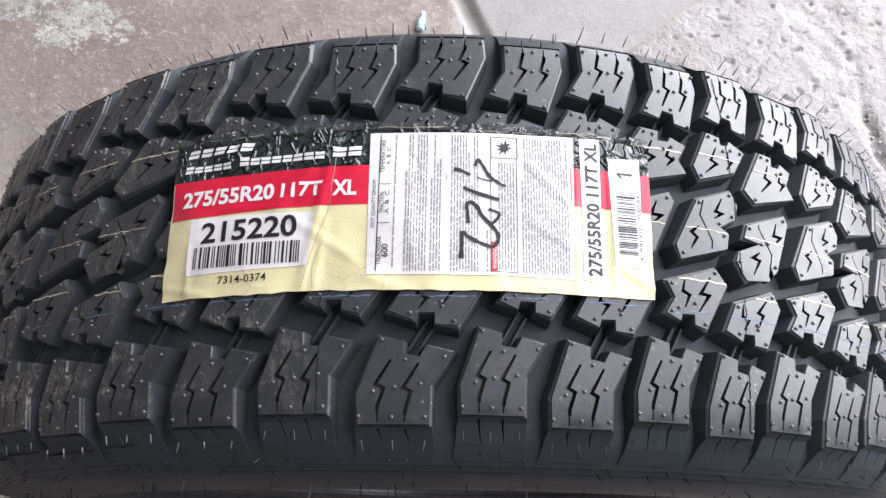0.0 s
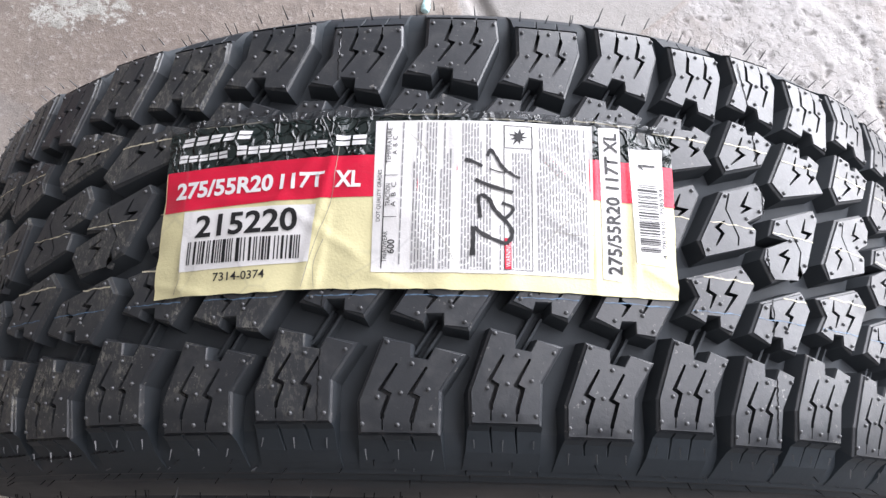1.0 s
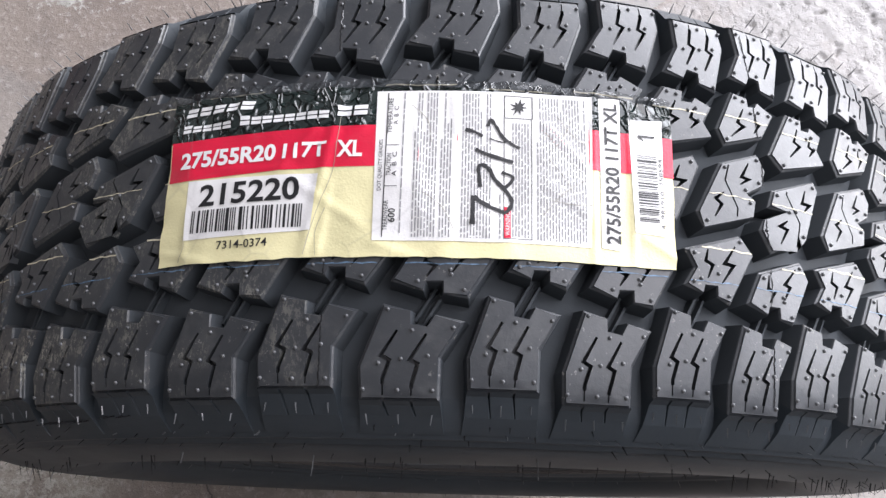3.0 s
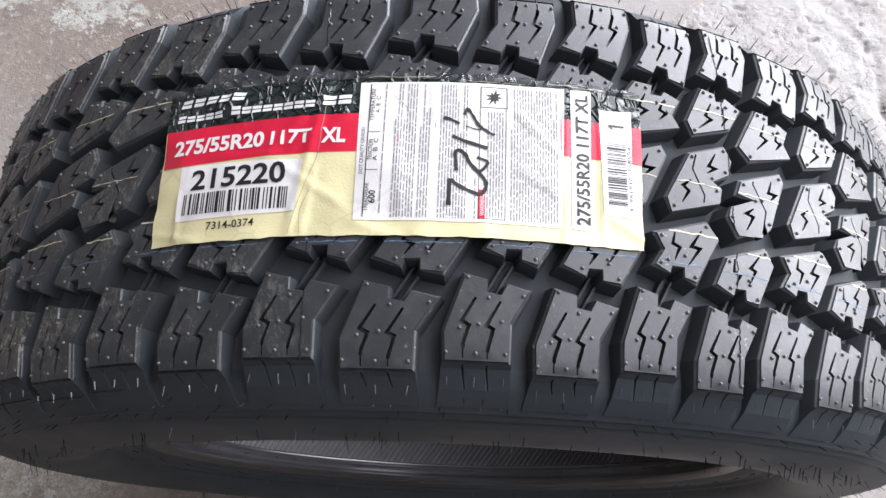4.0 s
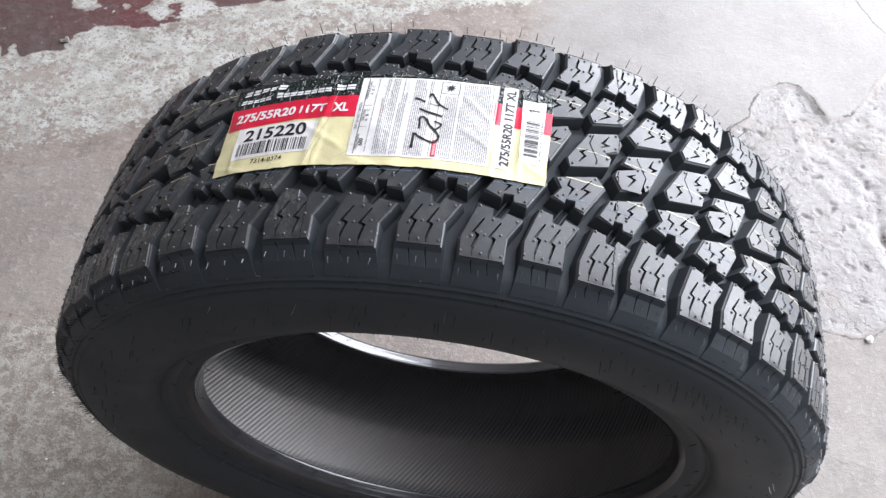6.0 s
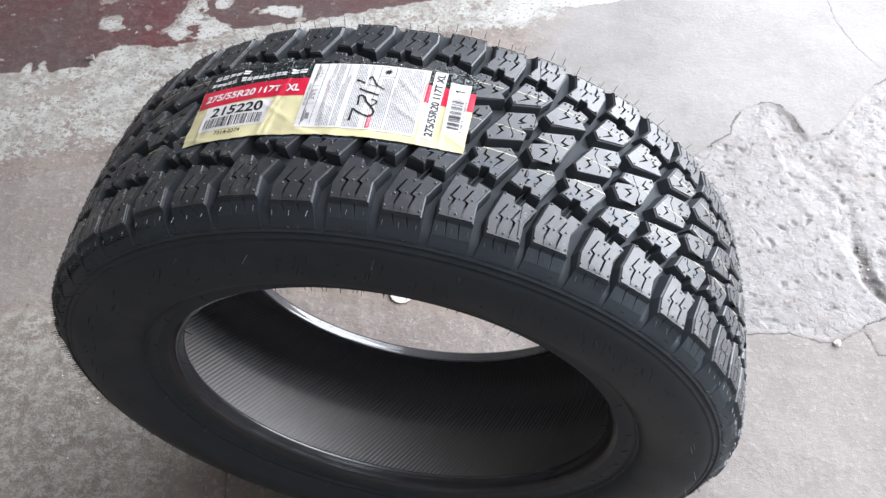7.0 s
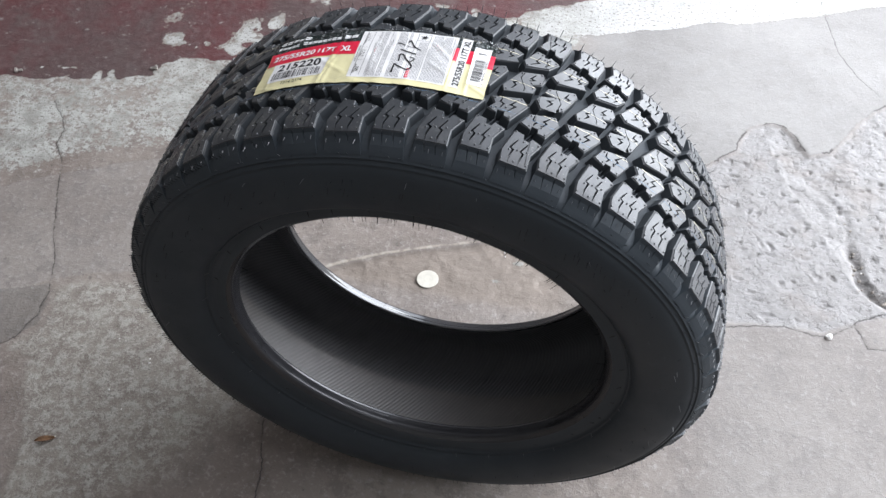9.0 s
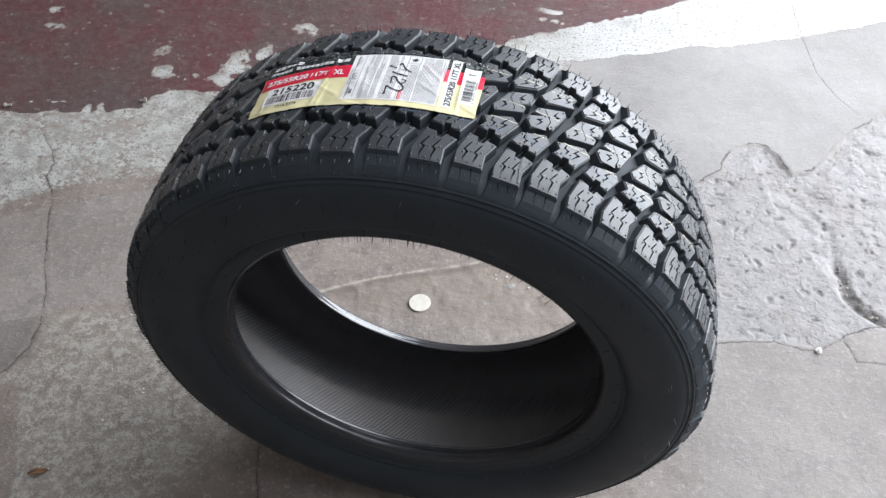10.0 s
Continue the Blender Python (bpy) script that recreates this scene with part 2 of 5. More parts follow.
    rcol = g.mix(g.ramp(g.noise(p, 9, 7, 0.72), 0.49, 0.64, 0.0, 0.5), rcol, (0.096, 0.074, 0.070))
    rcol = g.mix(g.ramp(g.noise(p, 37, 5, 0.7), 0.60, 0.68, 0.0, 0.7), rcol, (0.26, 0.24, 0.225))
    colour = g.mix(g.math("MULTIPLY", rmask, 0.92), colour, rcol)
    colour = g.mix(g.math("MULTIPLY", crack, 0.85), colour, (0.045, 0.040, 0.038))
    split = g.math("ABSOLUTE", g.math("ADD", g.node("ShaderNodeAttribute", out=2, props={"attribute_name": "split"}), g.math("MULTIPLY", g.math("SUBTRACT", flake, 0.5), 0.018)))
    split = g.math("MULTIPLY", g.ramp(split, 0.0021, 0.0008), g.ramp(mid, 0.36, 0.48))
    colour = g.mix(g.math("MULTIPLY", split, 0.78), colour, (0.045, 0.038, 0.034))
    rough = g.math("SUBTRACT", g.ramp(mid, 0.3, 0.7, 0.58, 0.78), g.math("MULTIPLY", rmask, 0.16))
    h = g.math("ADD", g.math("MULTIPLY", fine, 0.5), g.math("ADD", g.math("MULTIPLY", grit, 0.2), g.math("MULTIPLY", flake, 0.6)))
    pit = g.ramp(g.noise(p, 70, 3, 0.6), 0.46, 0.34)
    crevice = g.ramp(g.noise(p, 34, 6, 0.75), 0.47, 0.38)
    h = g.math("MULTIPLY", h, g.math("SUBTRACT", 1.0, g.math("MULTIPLY", broken, 0.2)))
    h = g.math("SUBTRACT", h, g.math("MULTIPLY", g.math("ADD", g.math("MULTIPLY", pit, 0.3), g.math("MULTIPLY", crevice, 0.35)), broken))
    h = g.math("ADD", h, g.math("MULTIPLY", g.ramp(mottle, 0.0, 1.0), g.math("MULTIPLY", speck, 0.7)))
    h = g.math("SUBTRACT", h, g.math("MULTIPLY", smooth, g.math("MULTIPLY", flake, 0.5)))
    return g.done(colour, rough, g.bump(h, 0.75, 0.004), spec=0.4)


M_TREAD, M_SIDE, M_LINER, M_BEAD, M_FLOOR = tread_rubber(), carcass_rubber(), liner_rubber(), bead_rubber("bead_rubber", 0.16, 0.6), concrete()
M_GROOVE = groove_rubber()
# same bead rubber, gloss raised to strengthen the far bead's highlight
M_BEADGLOSS = bead_rubber("soaped_bead_rubber", 0.10, 1.0)
M_PAINT = plain("cream_marking_paint", (0.60, 0.55, 0.41), 0.6, 0.25, 300)
M_BLUE = plain("faded_blue_marking_paint", (0.10, 0.17, 0.26), 0.6, 0.5, 300)
# one hair rubber in two tones: shaded hairs dark, light-catching hairs pale
M_DARKHAIR = plain("dark_rubber_hair", (0.010, 0.010, 0.011), 0.7, 0.1, spec=0.2)
M_LITHAIR = plain("rubber_hair", (0.10, 0.103, 0.108), 0.30, 0.2, spec=0.7)
M_NUB = plain("torn_rubber_nub", (0.085, 0.088, 0.092), 0.36, 0.35, 400, spec=0.6)
M_YELLOW = creased("pale_yellow_paper", (0.78, 0.72, 0.42), 0.34, fold_height=0.0058)
M_RED = creased("red_print", (0.70, 0.012, 0.050), 0.28, fold_height=0.0058)
M_FILM = creased("black_film", (0.012, 0.022, 0.021), 0.12, 0.7, 1.0, 0.006, 0.28)
M_CLEAR = creased("smoky_clear_film", (0.060, 0.068, 0.074), 0.12, 0.7, 1.0, 0.007, 0.35)
M_CLEAR.node_tree.nodes["Principled BSDF"].inputs["Alpha"].default_value = 0.55
M_WHITE = creased("white_paper", (0.82, 0.81, 0.80), 0.42, fold_height=0.0052)
M_INK = plain("black_ink", (0.012, 0.012, 0.014), 0.5, 0.1)
M_GREY = plain("grey_small_print", (0.24, 0.24, 0.25), 0.6, 0.15, 500)
M_PRINTWHITE = plain("white_print", (0.82, 0.82, 0.82), 0.4, 0.03)
# plaster of the unseen walls, in three tones that set the bounce light
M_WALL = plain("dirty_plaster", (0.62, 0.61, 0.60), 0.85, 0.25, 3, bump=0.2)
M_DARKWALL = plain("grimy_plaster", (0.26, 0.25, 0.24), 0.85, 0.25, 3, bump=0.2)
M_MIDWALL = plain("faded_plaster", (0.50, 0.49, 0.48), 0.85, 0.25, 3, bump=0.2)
M_CEIL = plain("old_ceiling", (0.54, 0.54, 0.54), 0.9, 0.2, 3)
M_DISC = plain("white_plastic", (0.60, 0.565, 0.49), 0.5, 0.06, 90)
M_CYAN = plain("pale_cyan_plastic", (0.52, 0.78, 0.80), 0.35, 0.15, 200)
M_STONE = plain("pale_stone", (0.62, 0.60, 0.57), 0.8, 0.25, 300, bump=0.4)
M_RUBBLE = plain("concrete_rubble", (0.22, 0.195, 0.17), 0.85, 0.45, 150, bump=0.5)
M_LEAF = plain("dry_leaf", (0.15, 0.078, 0.036), 0.75, 0.3, 200)
M_METAL = plain("dull_metal", (0.6, 0.56, 0.52), 0.4, 0.15, 200, metal=0.8)


# ---------------------------------------------------------------- small builders
def link_mesh(name, bm, materials, parent=None, label="", smooth=False):
    me = bpy.data.meshes.new(name)
    bm.to_mesh(me)
    bm.free()
    for m in materials if isinstance(materials, (list, tuple)) else [materials]:
        me.materials.append(m)
    if smooth:
        me.polygons.foreach_set("use_smooth", [True] * len(me.polygons))
    ob = new(name, me)
    if parent is not None:
        ob.parent = parent
    if label:
        tagged(ob, label)
    return ob


def part(name, bm, material, parent, label="", smooth=False):
    return link_mesh(name, bm, material, parent, label, smooth)


def box(bm, x0, x1, y0, y1, z0, z1):
    v = [bm.verts.new((x, y, z)) for z in (z0, z1) for y in (y0, y1) for x in (x0, x1)]
    for f in ((0, 2, 3, 1), (4, 5, 7, 6), (0, 1, 5, 4), (2, 6, 7, 3), (0, 4, 6, 2), (1, 3, 7, 5)):
        bm.faces.new([v[i] for i in f])


# ---------------------------------------------------------------- noise fields for the floor
RNG = np.random.default_rng(11)
LATTICE = RNG.random((256, 256))


def field(x, y, scale, octaves=4, gain=0.5, ox=0.0):
    """Smooth noise from 0 to 1 over arrays of places; scale in metres."""
    out, amp, total = np.zeros_like(x), 1.0, 0.0
    for o in range(octaves):
        u, v = (x + ox) / scale * 2**o + 37.3 * o + 100, (y - ox) / scale * 2**o + 11.7 * o + 100
        i, j = np.floor(u).astype(int), np.floor(v).astype(int)
        a, b = u - i, v - j
        a, b = a * a * (3 - 2 * a), b * b * (3 - 2 * b)
        g = lambda p, q: LATTICE[p % 256, q % 256]
        out += amp * ((g(i, j) * (1 - a) + g(i + 1, j) * a) * (1 - b) + (g(i, j + 1) * (1 - a) + g(i + 1, j + 1) * a) * b)
        total += amp
        amp *= gain
    return out / total


def smooth01(v, lo, hi):
    t = np.clip((v - lo) / (hi - lo), 0, 1)
    return t * t * (3 - 2 * t)


def inside(x, y, poly):
    """True where a place lies in the polygon."""
    hit = np.zeros(x.shape, bool)
    for (ax, ay), (bx, by) in zip(poly, poly[1:] + poly[:1]):
        if ay != by:
            hit ^= ((ay > y) != (by > y)) & (x < (bx - ax) * (y - ay) / (by - ay) + ax)
    return hit


def off_line(x, y, line):
    """Distance to a broken line."""
    best = np.full(x.shape, 1e9)
    for (ax, ay), (bx, by) in zip(line, line[1:]):
        dx, dy = bx - ax, by - ay
        t = np.clip(((x - ax) * dx + (y - ay) * dy) / (dx * dx + dy * dy), 0, 1)
        best = np.minimum(best, np.hypot(x - ax - t * dx, y - ay - t * dy))
    return best


def beside_line(x, y, line):
    """Signed distance to a broken line, positive past its ends."""
    best = np.full(x.shape, 1e9)
    for (ax, ay), (bx, by) in zip(line, line[1:]):
        dx, dy = bx - ax, by - ay
        t = ((x - ax) * dx + (y - ay) * dy) / (dx * dx + dy * dy)
        c = np.clip(t, 0, 1)
        d = np.hypot(x - ax - c * dx, y - ay - c * dy)
        d = np.where((t >= 0) & (t <= 1) & ((x - ax) * dy - (y - ay) * dx < 0), -d, d)
        best = np.where(np.abs(d) < np.abs(best), d, best)
    return best


def axis(lo, hi, step, far_lo, far_hi):
    a = list(np.arange(lo, hi + step / 2, step))
    s, v = step, a[0]
    while v > far_lo:
        s *= 1.35
        v -= s
        a.insert(0, max(v, far_lo))
    s, v = step, a[-1]
    while v < far_hi:
        s *= 1.35
        v += s
        a.append(min(v, far_hi))
    return np.array(a)


# outlines on the floor
RED_EDGE = [(-9, -0.6), (-1.7, 0.62), (-1.273, 0.718), (-1.224, 0.711), (-1.128, 0.728), (-1.061, 0.724), (-0.992, 0.752), (-0.923, 0.79), (-0.913, 0.835), (-0.867, 0.867),
            (-0.79, 0.872), (-0.70, 0.905), (-0.64, 0.965), (-0.54, 0.995), (-0.437, 1.028), (-0.2, 1.14), (0.035, 1.273), (0.158, 1.336), (0.267, 1.40), (0.378, 1.468), (0.449, 1.528), (1.0, 1.83), (9, 6.2), (9, 9), (-9, 9)]
WHITE_LOW = [(-9, -1.6), (-1.078, 0.38), (-1.009, 0.426), (-0.987, 0.454), (-0.882, 0.491), (-0.766, 0.543), (-0.68, 0.59), (-0.55, 0.655), (-0.42, 0.82), (-0.2, 0.97), (0.0, 1.06), (0.226, 1.114), (0.352, 1.168),
             (0.497, 1.241), (0.665, 1.327), (0.836, 1.416), (1.005, 1.492), (9, 5.0), (9, 9), (-9, 9)]
# places where the red paint has come off: middle, half sizes, how far it is worn
FLAKED = [(-0.900, 0.935, 0.045, 0.030, 1.0), (-0.850, 0.935, 0.045, 0.026, 1.0), (-0.865, 0.890, 0.030, 0.014, 0.8), (-0.735, 1.00, 0.032, 0.050, 1.1), (-0.70, 0.955, 0.050, 0.040, 1.1), (-0.755, 0.925, 0.020, 0.030, 1.0), (-0.685, 1.06, 0.020, 0.050, 0.7), (-0.53, 1.05, 0.09, 0.030, 0.6),
          (-1.18, 0.767, 0.060, 0.006, 0.9), (-1.01, 0.757, 0.014, 0.030, 0.8), (-1.05, 0.752, 0.012, 0.020, 0.8), (-1.10, 0.73, 0.05, 0.02, 0.4), (-0.97, 1.05, 0.035, 0.07, 0.2), (-1.34, 1.16, 0.05, 0.025, 0.45), (-1.32, 1.095, 0.035, 0.016, 0.45),
          (0.10, 1.35, 0.05, 0.014, 0.9), (0.10, 1.41, 0.05, 0.012, 0.8), (0.38, 1.56, 0.10, 0.03, 0.5), (-0.615, 1.19, 0.040, 0.026, 0.75), (-0.2, 1.2, 0.12, 0.04, 0.5)]
BROKEN = [(-0.472, 0.187), (-0.279, 0.304), (-0.149, 0.367), (0.05, 0.438), (0.256, 0.57), (0.486, 0.768), (0.534, 0.815), (0.548, 0.862), (0.571, 0.904), (0.604, 0.927), (0.643, 0.926), (0.672, 0.897), (0.687, 0.859), (0.702, 0.834), (0.744, 0.852), (0.818, 0.969), (0.948, 1.115), (1.753, 1.599), (1.776, 0.821), (0.848, 0.398), (0.772, 0.371), (0.706, 0.328), (0.61, 0.326), (0.513, 0.316), (0.338, 0.259), (0.183, 0.085), (-0.116, 0.037), (-0.42, 0.038)]
REPAIR_A = [(-1.078, 0.36), (-1.0, 0.41), (-0.88, 0.475), (-0.766, 0.525), (-0.6, 0.45), (-0.671, 0.20), (-0.757, 0.175), (-0.826, 0.148), (-0.91, 0.10), (-1.6, -0.2), (-1.6, 0.2)]
GRIMY = [(-0.918, 0.102), (-0.842, 0.13), (-0.823, 0.085), (-0.819, 0.032), (-0.852, -0.012), (-1.6, -0.4), (-1.6, -0.1)]
MOTTLED = [(-0.91, 0.089), (-0.826, 0.138), (-0.757, 0.166), (-0.671, 0.19), (-0.50, 0.21), (-0.30, 0.0), (-0.33, -0.3), (-0.70, -0.4), (-0.73, -0.20), (-0.80, -0.06), (-0.9, -0.02), (-0.852, -0.012), (-0.819, 0.032), (-0.823, 0.085), (-0.842, 0.12)]
SCREED = [(0.04, 0.457), (0.072, 1.152), (0.363, 1.252), (0.744, 1.38), (1.014, 1.509), (1.745, 1.862), (1.773, 0.914), (0.94, 1.031), (0.66, 0.755)]
GULLY = [(0.66, 0.835), (0.704, 0.75), (0.734, 0.697), (0.769, 0.653), (0.777, 0.616), (0.766, 0.561), (0.778, 0.525), (0.785, 0.484), (0.812, 0.448), (0.839, 0.426), (0.90, 0.405)]
RIDGE = [(0.61, 0.85), (0.634, 0.78), (0.665, 0.693), (0.686, 0.634), (0.714, 0.596), (0.755, 0.515), (0.768, 0.473), (0.827, 0.409), (0.90, 0.385)]
CRACKS = [
    [(-1.109, 0.648), (-1.062, 0.597), (-1.037, 0.555), (-1.032, 0.51), (-0.995, 0.462), (-0.968, 0.397), (-0.903, 0.267), (-0.862, 0.185), (-0.834, 0.114), (-0.828, 0.058), (-0.843, -0.002), (-1.0, -0.15)],
    [(0.40, 0.285), (0.517, 0.311), (0.627, 0.334), (0.68, 0.323), (0.712, 0.326), (0.772, 0.381), (0.85, 0.417), (1.1, 0.52)],
    [(0.759, 0.365), (0.78, 0.315), (0.836, 0.318), (1.05, 0.34)],
    [(-0.303, -0.07), (-0.291, -0.112), (-0.274, -0.161), (-0.25, -0.4)],
    [(0.755, 1.56), (0.762, 1.495), (0.781, 1.335), (0.797, 1.232), (0.835, 1.148), (0.882, 1.081)],
]


def build_floor():
    xs, ys = axis(-1.5, 1.5, 0.0052, -4.5, 9.0), axis(-0.45, 1.85, 0.0052, -4.5, 6.5)
    xs = np.concatenate([xs[xs < 0.40], np.arange(0.40, 0.92, 0.003), xs[xs > 0.921]])
    ys = np.concatenate([ys[ys < 0.28], np.arange(0.28, 0.97, 0.003), ys[ys > 0.971]])
    x, y = np.meshgrid(xs, ys)
    wx, wy = (field(x, y, 0.09, 4) - 0.5) * 0.06, (field(x, y, 0.09, 4, ox=5.3) - 0.5) * 0.06
    u, v = x + wx, y + wy
    fray = 0.35 + 0.45 * smooth01(x, -0.1, 0.1)
    s, w = x + wx * fray + (field(x, y, 0.022, 3, ox=15) - 0.5) * 0.022, y + wy * fray + (field(x, y, 0.022, 3, ox=17) - 0.5) * 0.022
    red_in = inside(s, w, RED_EDGE)
    d_red = off_line(s, w, RED_EDGE[:23]) * np.where(red_in, 1, -1)
    calm = 0.35 - 0.25 * smooth01(x, -0.1, 0.1)
    s, w = x + wx * calm, y + wy * calm
    white_in = inside(s, w, WHITE_LOW)
    red = smooth01(d_red, -0.012, 0.016) * (0.74 + 0.30 * smooth01(field(x, y, 0.25, 4, ox=9), 0.34, 0.50))
    d_white = off_line(s, w, WHITE_LOW[:17])
    white = np.where(white_in & ~red_in, 1.0, 0.0) * (0.16 + 0.30 * smooth01(d_white, 0.0, 0.05) + 0.42 * (field(x, y, 0.11, 4, 0.6, ox=71) - 0.35) + 0.34 * smooth01(x, -0.2, 0.3))
    white = np.maximum(white, 0.5 * smooth01(d_red, -0.03, 0.0))
    for fx, fy, rx, ry, worn in FLAKED:
        gone = worn * np.exp(-(((u - fx) / rx) ** 2 + ((v - fy) / ry) ** 2)) * 1.5 * smooth01(field(x, y, 0.042, 4, 0.7, ox=99), 0.33, 0.62)
        red, white = red - 1.25 * gone, np.maximum(white, 0.75 * np.minimum(1.0, gone * 1.5) * (d_red > 0))
    white = np.maximum(white, 0.20 * smooth01(x, -0.25, -0.42) * smooth01(y, 0.30, 0.42))
    white = np.maximum(white, 0.62 * np.exp(-(((u - 0.103) / 0.020) ** 2 + ((v - 0.384) / 0.012) ** 2)))
    white = np.maximum(white, 0.55 * np.exp(-(((u - 0.058) / 0.022) ** 2 + ((v - 0.330) / 0.010) ** 2)))
    white = np.maximum(white, 0.60 * np.exp(-(((u + 0.795) / 0.030) ** 2 + ((v - 0.168) / 0.010) ** 2)))
    white = np.maximum(white, 0.45 * np.exp(-(((u + 0.895) / 0.040) ** 2 + ((v - 0.118) / 0.010) ** 2)))
    white = np.maximum(white, (0.40 + 0.40 * field(x, y, 0.07, 3, ox=73)) * np.exp(-(((u + 0.56) / 0.13) ** 2 + ((v - 0.64) / 0.09) ** 2)))
    mot_in = inside(x + wx * 0.5, y + wy * 0.5, MOTTLED)
    mottle = np.where(mot_in, smooth01(off_line(x + wx * 0.5, y + wy * 0.5, MOTTLED + MOTTLED[:1]), 0.0, 0.03), 0.0) * smooth01(x + wx * 3 - 0.5 * y, -0.27, -0.46)
    mottle = mottle - np.where(inside(x + wx * 0.3, y + wy * 0.3, GRIMY), 1.0, 0.0)
    white = np.maximum(white, 0.12)
    s, w = x + wx * 0.25, y + wy * 0.25
    brk_in = inside(s, w, BROKEN)
    d_brk = off_line(s, w, BROKEN + BROKEN[:1]) * np.where(brk_in, 1, -1)
    rough = smooth01(d_brk, -0.002, 0.014)
    thin = np.full(x.shape, 0.05)
    crack = np.zeros_like(x)
    for n, line in enumerate(CRACKS):
        d = beside_line(x + wx * 0.22, y + wy * 0.22, line) * (1.5 if n == 4 else 1.15)
        thin = np.where(np.abs(d) < np.abs(thin), d, thin)
        crack = np.maximum(crack, (0.08 if n == 4 else 0.28 if line[0][0] < 0 else 0.2) * smooth01(np.abs(d), 0.006, 0.001))
    # shadow line along the broken edge, put into the colour with the cracks
    edge = smooth01(np.abs(d_brk), 0.004, 0.001) * smooth01(field(x, y, 0.12, 3, ox=21), 0.50, 0.60) * (y > 0.7)
    crack = np.maximum(crack, 0.22 * edge)
    thin = np.where((np.abs(d_brk) < np.abs(thin)) & (y > 0.70) & (x > 0.42) & (field(x, y, 0.09, 2, ox=83) + 0.25 * smooth01(x, 0.57, 0.61) * smooth01(x, 0.72, 0.68) > 0.56), d_brk * 0.8, thin)
    d_gul = off_line(x + wx * 0.45, y + wy * 0.45, GULLY) + 0.010 * (field(x, y, 0.02, 3, ox=47) - 0.45)
    deep = (0.30 + 0.70 * smooth01(y, 0.60, 0.50)) * (0.45 + 0.9 * smooth01(field(x, y, 0.07, 3, ox=44), 0.38, 0.60)) * smooth01(y, 0.78, 0.66)
    crack = np.maximum(crack, 0.30 * deep * smooth01(d_gul, 0.006, 0.001) * smooth01(field(x, y, 0.03, 3, ox=46), 0.35, 0.6))
    lip = smooth01(np.abs(d_brk + 0.001), 0.005, 0.001) * smooth01(field(x, y, 0.05, 3, ox=81), 0.25, 0.5) * smooth01(x, 0.22, 0.12)
    lumps = field(x, y, 0.16, 5, 0.6, ox=3)
    pits = smooth01(field(x, y, 0.05, 3, ox=33), 0.60, 0.74)
    groove = smooth01(off_line(x, y, [(0.036, 0.851), (0.061, 0.736), (0.095, 0.658), (0.14, 0.561)]), 0.022, 0.004) * smooth01(y, 0.58, 0.66)
    gully = deep * smooth01(d_gul, 0.019, 0.001)
    d_rdg = off_line(x + wx * 0.25, y + wy * 0.25, RIDGE) * np.where(inside(x + wx * 0.25, y + wy * 0.25, RIDGE + [(1.8, 0.38), (1.8, 1.6), (0.64, 0.95)]), 1, -1)
    past = smooth01(d_rdg, -0.01, 0.03)
    far_side = smooth01(x, 0.2, 0.45)
    crest = smooth01(np.abs(d_rdg + 0.002), 0.007, 0.001) * smooth01(field(x, y, 0.05, 3, ox=62), 0.36, 0.56) * rough * far_side
    hollow = rough * smooth01(x, 0.30, 0.12) * (1 - smooth01(y, 0.30, 0.24)) - lip - 0.55 * crest + 0.9 * gully * rough * (0.5 + smooth01(field(x, y, 0.025, 3, ox=48), 0.35, 0.6))
    along, across = x * 0.43 - y * 0.90, x * 0.90 + y * 0.43
    z = -rough * (0.006 - 0.0034 * far_side + 0.003 * (lumps - 0.4).clip(0) + 0.002 * pits * (1 - far_side)) - 0.003 * crack
    z += rough * far_side * (0.0018 * smooth01(d_rdg, -0.020, -0.003) * (1 - smooth01(d_rdg, -0.002, 0.008)) * smooth01(field(x, y, 0.06, 3, ox=64), 0.35, 0.65) - 0.0025 * past * smooth01(d_gul, 0.09, 0.02))
    z -= (0.007 + 0.006 * field(x, y, 0.03, 3, ox=49)) * gully * rough
    z += (field(x, y, 0.011, 3, 0.6, ox=52) - 0.5) * 0.0016 * rough * far_side
    z += (field(x, y, 0.030, 4, 0.6, ox=50) - 0.5) * (0.0012 + 0.0040 * rough * (1 - far_side) + (0.0022 + 0.0032 * past) * rough * far_side)
    z += (field(across / 0.10, along / 0.035, 1.0, 4, 0.6, ox=55) - 0.5) * (0.0022 + 0.0022 * past) * rough * far_side
    # pocks in the broken cement
    rng = np.random.default_rng(23)
    for _ in range(230):
        px, py = rng.uniform(0.42, 1.05), rng.uniform(0.30, 1.0)
        rx, ry = rng.uniform(0.003, 0.011), rng.uniform(0.002, 0.006)
        i0, i1 = np.searchsorted(xs, (px - 0.02, px + 0.02))
        j0, j1 = np.searchsorted(ys, (py - 0.02, py + 0.02))
        w = (slice(j0, j1), slice(i0, i1))
        q = np.hypot((u[w] - px) / rx, (v[w] - py) / ry)
        z[w] -= rng.uniform(0.0015, 0.0045) * smooth01(q, 1.15, 0.6) * rough[w]
    z += (field(x, y, 0.6, 2, ox=60) - 0.5) * 0.002
    z -= 0.012 * groove
    # the tyre's foot stands on a sound, flat patch
    foot = smooth01(np.hypot(x / 0.22, y / 0.2), 1.6, 0.9)
    z = z * (1 - foot) - 0.0005 * foot
    smooth = np.where(inside(x + wx * 0.3, y + wy * 0.3, REPAIR_A), 0.3, 0.0)
